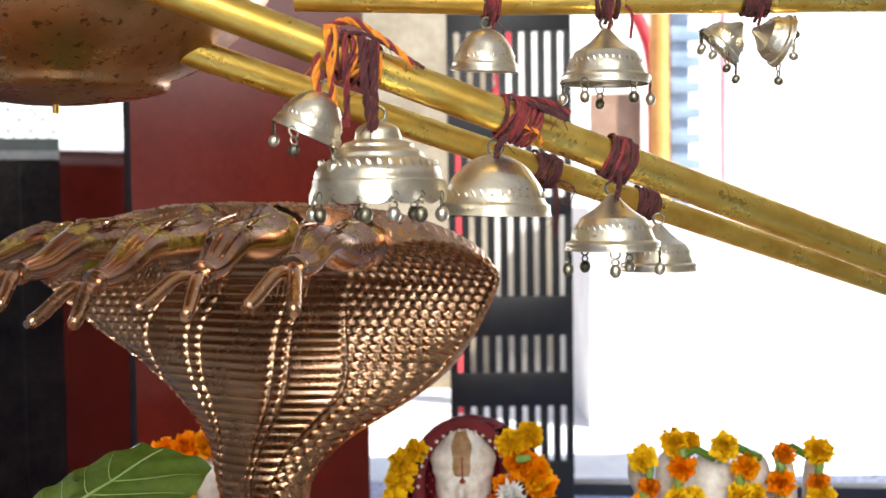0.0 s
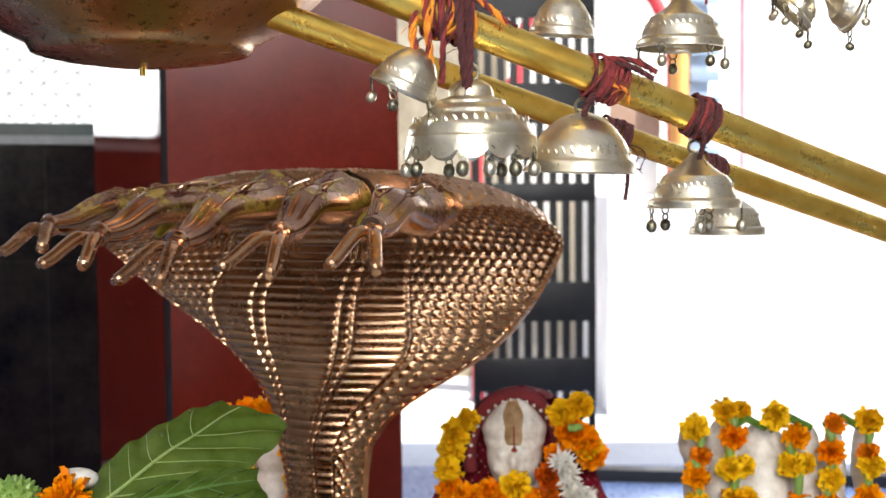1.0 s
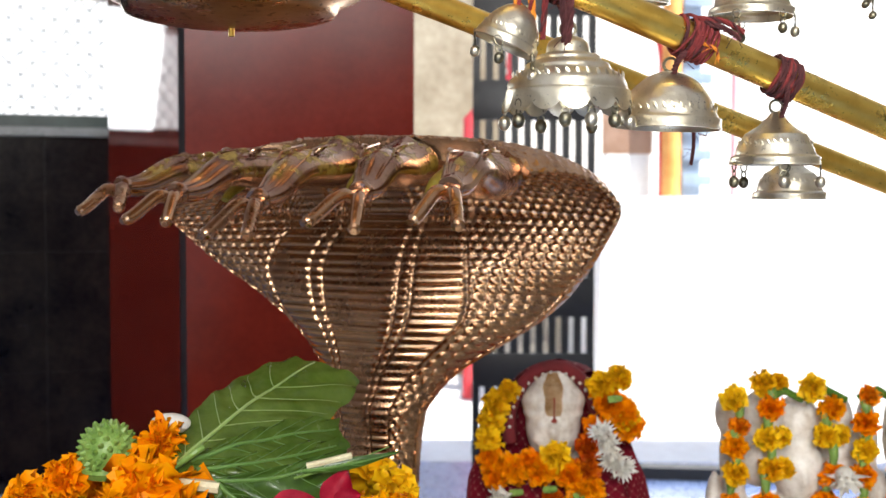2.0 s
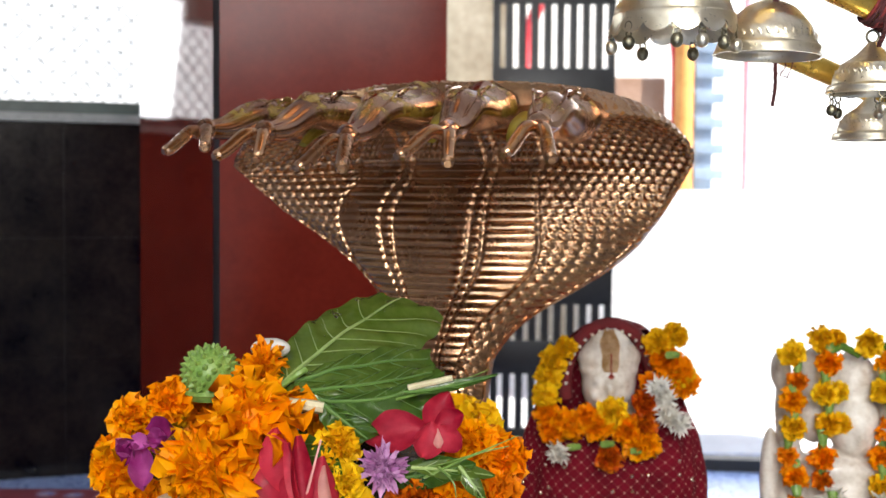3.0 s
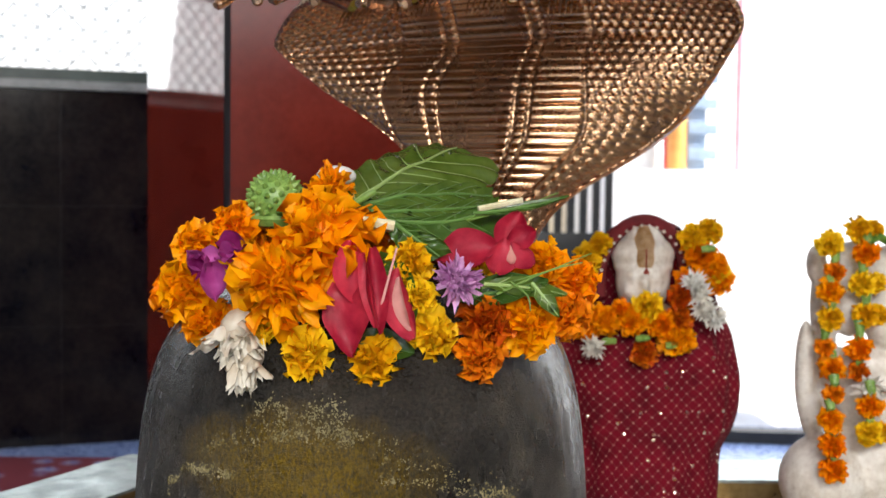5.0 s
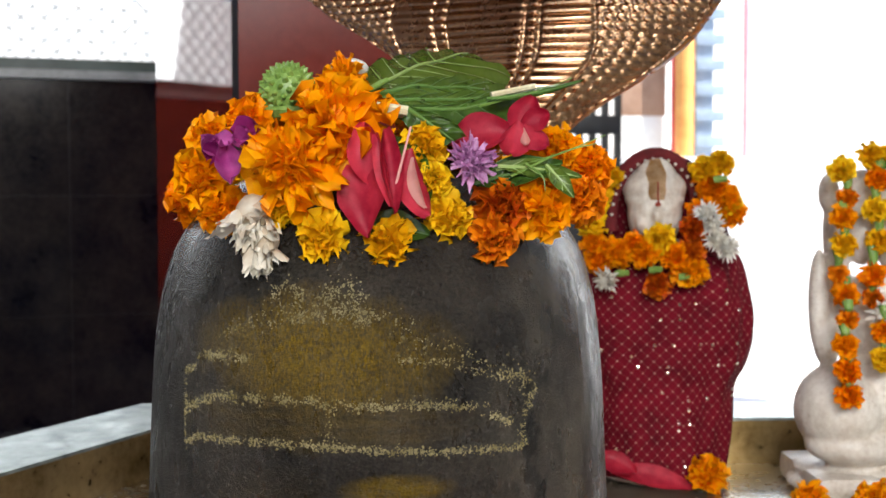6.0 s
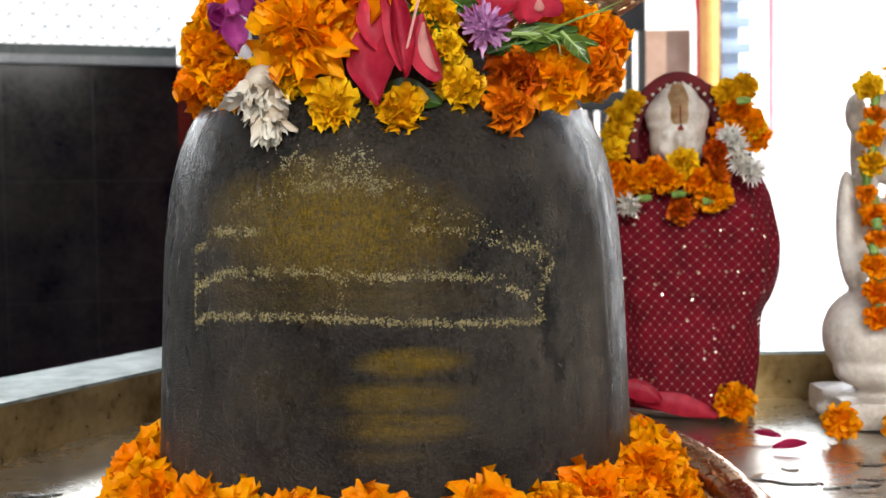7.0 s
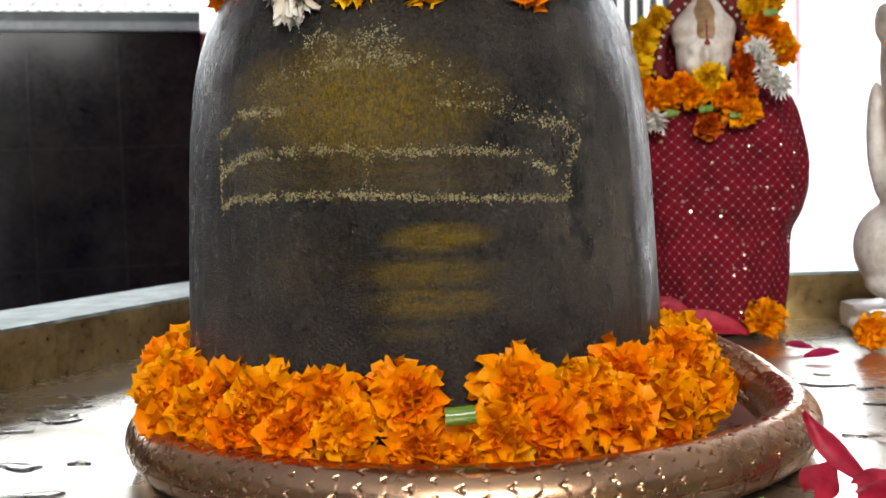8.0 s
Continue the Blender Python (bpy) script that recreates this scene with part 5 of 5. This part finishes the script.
def cloth_mesh():
    """Wrapped shawl: skirt, shoulders and a veil round the head, open in front of the face."""
    me = bmesh.new()
    uv = me.loops.layers.uv.new("uv")
    rowsz = [(0.012, 0.086, 0.078), (0.04, 0.092, 0.08), (0.075, 0.095, 0.078), (0.105, 0.094, 0.074), (0.125, 0.097, 0.072), (0.145, 0.108, 0.07), (0.17, 0.115, 0.068), (0.20, 0.118, 0.066), (0.235, 0.116, 0.062), (0.265, 0.110, 0.058), (0.29, 0.098, 0.055), (0.315, 0.088, 0.055), (0.34, 0.080, 0.056), (0.365, 0.069, 0.056), (0.388, 0.054, 0.05), (0.405, 0.034, 0.034), (0.414, 0.004, 0.005)]
    sm = spline(rowsz, 4)
    n, rings = 96, []
    for q in sm:
        z, rx, ry = q.x, q.y, q.z
        ring = []
        for i in range(n):
            t = 2 * math.pi * i / n
            face = max(0.0, -math.sin(t)) * max(0.0, min(1, (z - 0.285) / 0.02))
            fold = 1 + 0.025 * math.sin(9 * t + 14 * z) + 0.018 * math.sin(17 * t - 30 * z) + 0.05 * noise.noise(Vector((3 * math.cos(t), 3 * math.sin(t), 14 * z)))
            back = 0.055 * min(1.0, face * 1.6) if z < 0.398 else 0.0
            ring.append(me.verts.new((rx * fold * math.cos(t), ry * fold * math.sin(t) + back, z)))
        rings.append(ring)
    for r, (a, b) in enumerate(zip(rings, rings[1:])):
        for i in range(n):
            j = (i + 1) % n
            f = me.faces.new((a[i], a[j], b[j], b[i]))
            for lp, (uu, vv) in zip(f.loops, ((i, r), (i + 1, r), (i + 1, r + 1), (i, r + 1))):
                lp[uv].uv = (uu / n * 0.66, sm[vv].x)
    return me, [[(v.co.copy(), i) for i, v in enumerate(r)] for r in rings]


cloth = thing("red_cloth", "crimson cloth with white dots wrapped round the figure", "cloth", S1)
shawl, shawl_rings = cloth_mesh()
part("shawl", shawl, CLOTH, cloth)
hem = [(-0.010 + 0.054 * math.cos(t), -0.026 - 0.010 * math.sin(t), 0.335 + 0.075 * math.sin(t)) for t in (radians(-15 + 10 * i) for i in range(22))]
part("veil_edge", tube(hem, 0.0085, 10), CLOTH, cloth, "rolled veil edge round the face")
for i, h in enumerate(hem[2:-2:1]):
    part("trim_bead", ball(0.0022, (h[0], h[1] - 0.008, h[2] - 0.006), u=8, v=6), WHITE_PETAL, cloth)
sg = random.Random(3)
front = [(co, i) for ring in shawl_rings for co, i in ring if 0.02 < co.z < 0.25 and 52 < i < 94]
for co, i in sg.sample(front, 44):
    t = 2 * math.pi * i / 96
    d = Vector((math.cos(t), math.sin(t) * 1.5, 0)).normalized()
    part("sequin", lathe([(0.0005, 0.0010), (0.0018, 0.0008), (0.0024, 0.0)], 8), SEQUIN, cloth).matrix_basis = facing(co + d * 0.0004, d + Vector((sg.uniform(-0.5, 0.5), sg.uniform(-0.1, 0.1), sg.uniform(-0.5, 0.5))))

g1 = thing("flower_garland", "marigold garland with white asters round the red cloth", "garland")
white_star = petals("white_aster", WHITE_PETAL, 71, 0.026, 72, 10, 85, 0.14, 0.04, 0.12, 0.85, 5, 3, 0.3)
RING1 = [(-0.05, 0.365, 0.62, "y"), (-0.056, 0.345, 0.62, "y"), (-0.060, 0.322, 0.62, "y"), (-0.056, 0.300, 0.6, "o"), (-0.040, 0.292, 0.6, "o"), (-0.050, 0.280, 0.62, "o"), (-0.027, 0.290, 0.66, "o"), (0.000, 0.290, 0.66, "o"), (0.018, 0.308, 0.66, "y"), (0.036, 0.286, 0.66, "o"), (-0.012, 0.302, 0.5, "o"), (0.015, 0.252, 0.6, "r"),
         (0.050, 0.268, 0.7, "o"), (0.062, 0.268, 0.6, "o"), (0.056, 0.292, 0.6, "r"), (0.058, 0.318, 0.62, "r"), (0.080, 0.372, 0.62, "o"), (0.075, 0.392, 0.6, "y"), (0.096, 0.398, 0.6, "y"), (0.086, 0.368, 0.7, "o"), (0.103, 0.355, 0.7, "o"), (0.112, 0.338, 0.66, "o"), (0.108, 0.348, 0.6, "y"), (-0.036, 0.382, 0.5, "y"), (0.066, 0.34, 0.5, "o")]
SETS = {"y": YELLOW_HEADS, "o": ORANGE_HEADS, "r": RUST_HEADS, "a": AMBER_HEADS}
for x, z, s, c in RING1:
    y = 1.355 + 0.55 * (x - 0.03) ** 2 * 6 + (0.012 if z > 0.33 else 0)
    put(rng.choice(SETS[c]), "marigold", g1, facing((x, y, z), (x - 0.03, -0.12, 0.02 * rng.uniform(-1, 1)), rng.uniform(0, 6), s * 1.14))
for x, z, ax in ((-0.045, 0.262, (-0.3, -1, -0.6)), (0.080, 0.322, (-0.2, -1, 0.3)), (0.098, 0.298, (0.2, -1, -0.5)), (0.086, 0.305, (0, -1, 0)), (0.072, 0.335, (0.1, -1, 0.6))):
    put(white_star, "white_aster", g1, facing((x, 1.352, z), ax, rng.uniform(0, 6), 0.8), "white aster")
for x, z in ((0.010, 0.270), (0.046, 0.262), (-0.03, 0.266), (0.086, 0.378)):
    part("bud", tube([(x - 0.006, 1.345, z), (x, 1.343, z + 0.001), (x + 0.009, 1.346, z + 0.001)], lambda t: 0.0048 - 0.002 * abs(t - 0.4), 8), GREEN_PALE, g1, "green flower base")

S2 = (0.30, 1.34, 0.0)
figure("statue", [(0, 0.02, 0.012, 0.125, 0.085, 0.02), (0, 0.02, 0.03, 0.118, 0.08, 0.014), (-0.072, -0.01, 0.105, 0.052, 0.055, 0.055), (-0.055, -0.02, 0.065, 0.06, 0.045, 0.025), (0.07, -0.01, 0.105, 0.052, 0.055, 0.055), (0, 0, 0.12, 0.075, 0.055, 0.07), (0, 0, 0.20, 0.058, 0.042, 0.06),
                  (0, 0, 0.245, 0.072, 0.036, 0.026), (-0.096, -0.005, 0.235, 0.012, 0.014, 0.062), (-0.085, -0.005, 0.185, 0.016, 0.016, 0.03), (-0.070, 0, 0.24, 0.014, 0.014, 0.06), (0.10, -0.005, 0.235, 0.013, 0.014, 0.062), (0, -0.014, 0.300, 0.030, 0.032, 0.040), (0, -0.006, 0.345, 0.030, 0.028, 0.042),
                  (-0.002, -0.046, 0.295, 0.0045, 0.005, 0.012), (-0.044, -0.004, 0.31, 0.022, 0.024, 0.034), (-0.044, 0, 0.355, 0.020, 0.02, 0.036), (-0.082, 0.006, 0.362, 0.012, 0.016, 0.024), (-0.078, 0.006, 0.315, 0.010, 0.014, 0.05), (0.048, -0.004, 0.31, 0.022, 0.024, 0.034), (0.048, 0, 0.352, 0.02, 0.02, 0.036), (0.085, 0.006, 0.325, 0.014, 0.018, 0.06), (0.118, 0.006, 0.34, 0.012, 0.016, 0.05)], S2, "white marble seated figure with many crowned heads")
figure_plinth = single("plinth", box((-0.112, -0.062, 0.0), (0.13, 0.10, 0.034), 0.014), MARBLE, "low pale stone plinth on the tray", "plinth", (0.30, 1.34, 0.0))
g2 = thing("flower_garland", "hanging marigold garlands with green buds on the figure", "garland")
COLS = [(0.217, [(0.388, "y"), (0.356, "r"), (0.335, "o"), (0.303, "y"), (0.268, "r"), (0.245, "o"), (0.218, "r"), (0.190, "o"), (0.160, "o"), (0.132, "o")]), (0.255, [(0.405, "y"), (0.378, "o"), (0.343, "y"), (0.306, "y"), (0.268, "o"), (0.240, "r"), (0.205, "o"), (0.175, "y")]),
        (0.325, [(0.378, "o"), (0.345, "y"), (0.300, "o"), (0.268, "o"), (0.235, "y"), (0.205, "o"), (0.17, "y")]), (0.298, [(0.402, "y")]), (0.365, [(0.392, "r"), (0.362, "o"), (0.33, "y"), (0.30, "o"), (0.26, "y"), (0.22, "o")]), (0.405, [(0.395, "y"), (0.360, "r"), (0.345, "y"), (0.31, "o"), (0.27, "o"), (0.23, "y")])]
for x, col in COLS:
    last = None
    for z, c in col:
        xx = x + rng.uniform(-0.006, 0.006)
        yy = 1.292 - (0.025 if z < 0.23 else 0) + rng.uniform(-0.004, 0.004)
        big = 0.62 if c in "yo" else 0.50
        put(rng.choice(SETS[c]), "marigold", g2, facing((xx, yy, z), (rng.uniform(-0.3, 0.3), -1, rng.uniform(-0.2, 0.4)), rng.uniform(0, 6), big))
        if x in (0.255, 0.325) and c == 'y':
            put(rng.choice(SETS[c]), "marigold", g2, facing((xx + 0.018, yy + 0.006, z), (0.4, -1, rng.uniform(-0.2, 0.4)), rng.uniform(0, 6), big * 0.8))
        if last is not None and last - z > 0.02:
            part("bud", tube([(xx, yy + 0.003, last - 0.006), (xx, yy - 0.002, (last + z) / 2), (xx, yy + 0.003, z + 0.006)], lambda t: 0.0065 - 0.003 * t, 9), GREEN_PALE, g2, "green flower base")
        last = z
for x, z, ax in ((0.338, 0.305, (0, -0.6, -0.9)), (0.322, 0.222, (-0.2, -0.8, -0.7)), (0.262, 0.228, (0, -0.7, -0.7))):
    put(white_star, "white_aster", g2, facing((x, 1.28, z), ax, rng.uniform(0, 6), 1.1), "white aster")
for x0, x1 in ((0.25, 0.295), (0.298, 0.345), (0.36, 0.40)):
    part("bud", tube([(x0, 1.30, 0.386), ((x0 + x1) / 2, 1.295, 0.398), (x1, 1.30, 0.386)], lambda t: 0.0065 - 0.002 * t, 9), GREEN_DARK, g2, "green flower base")

S3 = (-0.255, 1.30, 0.0)
figure("statue", [(0, 0, 0.02, 0.06, 0.05, 0.025), (0, 0, 0.14, 0.05, 0.04, 0.14), (0, 0, 0.30, 0.036, 0.03, 0.05), (0, 0, 0.37, 0.026, 0.026, 0.038)], S3, "small white marble figure behind the serpent")
g3 = thing("flower_garland", "orange marigold garland on the figure behind the serpent", "garland")
for x, z, c in ((-0.300, 0.418, "o"), (-0.278, 0.424, "o"), (-0.312, 0.402, "y"), (-0.256, 0.425, "o"), (-0.292, 0.398, "r"), (-0.232, 0.41, "y"), (-0.228, 0.38, "o"), (-0.225, 0.35, "y"), (-0.285, 0.375, "y"), (-0.22, 0.325, "o"), (-0.29, 0.35, "o")):
    put(rng.choice(SETS[c]), "marigold", g3, facing((x, 1.268, z - 0.010), (rng.uniform(-0.4, 0.4), -1, rng.uniform(0, 0.6)), rng.uniform(0, 6), 0.62))

CRIMSON = petal_material("crimson_petals", (0.34, 0.012, 0.06), (0.55, 0.03, 0.12))

# ---------- fallen petals, flowers and water on the tray ----------
for at, axis, size, seed in (((0.075, 1.335, 0.024), (0.1, -0.9, 0.35), 0.0257, 91), ((0.166, 1.235, 0.022), (-0.4, -0.6, 0.6), 0.0232, 95), ((0.225, 1.20, 0.026), (-0.4, -0.6, 0.5), 0.0270, 99)):
    open_flower("marigold", MARI_ORANGE, seed, at, axis, size, 64, -40, 88, 0.36, 0.20, 0.05, "fallen orange marigold on the wet tray", 0.86, group="fallen marigolds")
for b, e, w, mt, nm in (((-0.040, 1.345, 0.03), (0.058, 1.335, 0.012), 0.016, PINK, "pink"), ((-0.062, 1.34, 0.046), (-0.01, 1.335, 0.03), 0.016, PINK, "pink"), ((0.075, 1.245, 0.010), (0.104, 1.24, 0.006), 0.005, CRIMSON, "crimson"), ((0.080, 1.185, 0.006), (0.118, 1.19, 0.010), 0.006, CRIMSON, "crimson")):
    big_petal("fallen_petal", b, e, w, (0, -0.7, 0.7), mt, 0.3, 0.4, 0.5, label="fallen " + nm + " petal on the wet tray")
fl = thing("pink_lily", "fallen pink lily against the copper coil", "flower")
for b, e, w in (((-0.012, 0.690, 0.010), (-0.045, 0.716, 0.048), 0.0095), ((-0.052, 0.672, 0.008), (-0.028, 0.705, 0.018), 0.013), ((-0.024, 0.676, 0.010), (0.014, 0.694, 0.012), 0.012), ((-0.03, 0.655, 0.01), (0.03, 0.668, 0.012), 0.012)):
    big_petal("petal", b, e, w, (0.1, -0.7, 0.7), PINK, -0.3, -0.4, 0.7, parent=fl)
single("marigold_calyx", petals("calyx", GREEN_PALE, 80, 0.014, 16, 0, 60, 0.2, 0.05, 0.1, 0.8, 4, 3), GREEN_PALE, "wet yellow-green flower scrap on the tray", "scrap", (-0.095, 0.635, 0.008))
wg = random.Random(12)
for i in range(56):
    if i % 2:
        x, y = wg.uniform(0.03, 0.30), wg.uniform(0.70, 1.20)
    else:
        x, y = wg.uniform(-0.86, -0.54), wg.uniform(0.62, 1.30)
        if x < -0.5 - (1.5 - y) * 0.42:
            continue
    s = wg.uniform(0.004, 0.012) * (2.2 if wg.random() < 0.2 else 1)
    n = 22
    ph = [wg.uniform(0, 6.3) for _ in range(3)]
    st = wg.uniform(1.0, 2.6)
    edge = [s * (1 + 0.25 * math.sin(2 * t + ph[0]) + 0.15 * math.sin(3 * t + ph[1]) + 0.1 * math.sin(5 * t + ph[2])) for t in (2 * math.pi * q / n for q in range(n))]
    bm = grid_mesh([[(st * e * f * math.cos(2 * math.pi * q / n), e * f * math.sin(2 * math.pi * q / n), h) for q, e in enumerate(edge)] for f, h in ((1.0, 0.0), (0.97, 0.0005), (0.9, 0.0009), (0.6, 0.0011), (0.02, 0.0012))], True)
    ob = single("water_drop", bm, WATER, "clear water puddle on the metal tray", "water", (x, y, 0.0004), group="water on the tray")
    ob.rotation_euler = (0, 0, wg.uniform(-0.4, 0.4))

# ---------- window, doorway, gate and outside ----------
GREY_STONE = varied("grey_sill_stone", (0.16, 0.17, 0.17), (0.30, 0.31, 0.30), 0.35, 0.0, 8, 0.1)
DARK_GREEN = varied("dark_green_paint", (0.02, 0.035, 0.03), (0.05, 0.075, 0.065), 0.4, 0.0, 8, 0.1)
WIRE = varied("painted_wire", (0.55, 0.58, 0.58), (0.70, 0.73, 0.72), 0.5, 0.0, 30, 0.1)
nrm = Vector((-along.y, along.x))


def on_wall(s, off, z):
    p = WA + along * s + nrm * off
    return (p.x, p.y, z)


wall_len = (WB - WA).length
window = thing("window_1", "wide window with a diamond wire grille", "window", kind="structure")
part("window_sill", wall_between(tuple(WA + nrm * -0.06), tuple(WB + nrm * -0.06), 0.26, SILL - 0.040, SILL + 0.0), GREY_STONE, window, "grey stone sill", smooth=False)
part("window_frame", wall_between(tuple(WA + nrm * 0.07), tuple(WB + nrm * 0.07), 0.03, SILL + 0.0, SILL + 0.065), DARK_GREEN, window, "dark green painted frame", smooth=False)
pitch = 0.105
for i in range(int((wall_len + 0.75) / pitch)):
    for sg in (-1, 1):
        s0 = i * pitch if sg < 0 else i * pitch - 0.62
        lo, hi = max(0.0, min(s0, s0 + sg * 0.62)), min(wall_len, max(s0, s0 + sg * 0.62))
        if hi - lo < 0.05:
            continue
        za = SILL + 0.05 + (lo - s0) * sg
        zb = SILL + 0.05 + (hi - s0) * sg
        part("grille_wire", tube([on_wall(lo, 0.09 + 0.004 * sg, za), on_wall(hi, 0.09 + 0.004 * sg, zb)], 0.0048, 5), WIRE, window)
# tiles on the wall under the window
rows_t = [(-0.8, -0.232), (-0.23, 0.338), (0.34, SILL - 0.042)]
for r, (z0, z1) in enumerate(rows_t):
    for c in range(11):
        s0 = 0.0 + c * 0.407
        if s0 > wall_len - 0.05:
            continue
        s1 = min(s0 + 0.405, wall_len)
        p0, p1 = WA + along * s0 - nrm * 0.012, WA + along * s1 - nrm * 0.012
        part("tile", wall_between(tuple(p0), tuple(p1), 0.011, z0, z1), BLACK_TILE, wall_left, smooth=False)

RUG = material("patterned_rug", (0.4, 0.05, 0.08), 0.9)
k = Nodes(RUG)
vo = k.n.new("ShaderNodeTexVoronoi")
vo.inputs["Scale"].default_value = 7.0
k.wire(k.coords(), vo.inputs["Vector"])
k.colour(k.mix(k.range(vo.outputs["Distance"], 0.25, 0.42, 1.0, 0.0), (0.15, 0.010, 0.020), k.ramp(k.noise(26, 2), (0.38, (0.09, 0.02, 0.18)), (0.5, (0.34, 0.30, 0.34)), (0.62, (0.06, 0.09, 0.30)))))
k.bump(k.noise(400, 2), 0.4, 0.002)
single("rug", box((-3.4, 2.4, FLOOR), (-1.16, 5.28, FLOOR + 0.012), 0.004), RUG, "red rug with a purple and white flower pattern", "rug", smooth=False)

single("threshold", wall_between((0.2, 5.9), (4.1, 5.42), 0.1, FLOOR, FLOOR + 0.06), BLACK_PAINT, "low black threshold of the doorway", "threshold", kind="structure", smooth=False)
gate = thing("gate", "black metal gate leaf with rows of upright slots", "gate")
GX0, GX1, GY = 0.022, 0.542, 5.02
for i in range(10):
    x = GX0 + (GX1 - GX0 - 0.032) * i / 9
    part("bar", box((x, GY - 0.014, FLOOR), (x + 0.032, GY + 0.014, 2.4), 0.004), BLACK_PAINT, gate, smooth=False)
for z0, z1 in ((FLOOR, -0.44), (-0.205, -0.061), (0.094, 0.262), (0.60, 0.68), (0.93, 1.10), (1.37, 2.4)):
    part("plate", box((GX0, GY - 0.019, z0), (GX1, GY + 0.019, z1), 0.006), BLACK_PAINT, gate, smooth=False)
# added white backdrop: catches the sun so the view outside burns out
single("boundary_wall", box((-30, 13.0, FLOOR - 0.204), (40, 13.3, 4.5)), PLASTER, "white backdrop wall added outside for the glare of daylight", "wall", kind="structure", smooth=False)
single("cream_house", box((-0.9, 10.5, FLOOR - 0.204), (0.42, 12.9, 5.5)), CREAM, "cream house wall beyond the gate", "house", smooth=False)
single("platform", box((1.05, 8.6, FLOOR - 0.204), (14, 12.9, 0.60), 0.02), CONCRETE, "white sunlit platform across the court", "platform", kind="structure", smooth=False)
ORANGE_PAINT = varied("orange_paint", (0.70, 0.28, 0.06), (0.85, 0.42, 0.12), 0.6, 0.0, 6, 0.1)
PINK_PAINT = varied("pink_paint", (0.75, 0.30, 0.34), (0.85, 0.42, 0.44), 0.6, 0.0, 6, 0.1)
BLUE_PAINT = varied("blue_grey_paint", (0.20, 0.28, 0.38), (0.34, 0.42, 0.52), 0.6, 0.0, 6, 0.1)
BROWN = varied("brown_board", (0.28, 0.16, 0.10), (0.42, 0.27, 0.19), 0.7, 0.0, 6, 0.1)
RED_CLOTH = varied("red_canvas", (0.55, 0.03, 0.04), (0.75, 0.08, 0.09), 0.8, 0.0, 6, 0.1)
single("post", tube([(1.62, 8.9, 0.6), (1.62, 8.9, 1.4), (1.62, 8.9, 2.3)], 0.07, 16), ORANGE_PAINT, "orange painted post on the platform", "post")
rack = thing("rack", "blue-grey slatted rack on the platform", "rack", (1.78, 8.9, 0.6))
part("board", box((-0.08, 0, 0), (0.06, 0.08, 1.6), 0.01), BLUE_PAINT, rack, smooth=False)
for i in range(8):
    part("slat", box((-0.08, -0.03, 0.08 + 0.19 * i), (0.14, 0.0, 0.16 + 0.19 * i), 0.008), BLUE_PAINT, rack, smooth=False)
single("notice_board", box((1.12, 9.0, 0.92), (1.50, 9.05, 1.45), 0.01), BROWN, "brown board leaning on the platform", "board", smooth=False)
single("board_block", box((1.15, 9.0, 0.6), (1.48, 9.2, 0.92), 0.01), PLASTER, "white block under the brown board", "block", smooth=False)
arch = [(1.05 + 0.6 * math.sin(a), 9.3, 1.55 + 0.85 * math.cos(a)) for a in (0.1 * i for i in range(-16, 17))] + [(1.65, 9.3, 0.6)]
arch = [(0.12, 9.3, FLOOR - 0.2), (0.12, 9.3, 1.2)] + arch
single("awning_edge", tube(arch, 0.05, 10), RED_CLOTH, "red curved awning edge over the court", "awning")
single("pole", tube([(2.24, 9.5, 0.6), (2.24, 9.5, 1.5), (2.24, 9.5, 3.2)], 0.028, 12), PINK_PAINT, "thin pink painted pole on the platform", "pole")
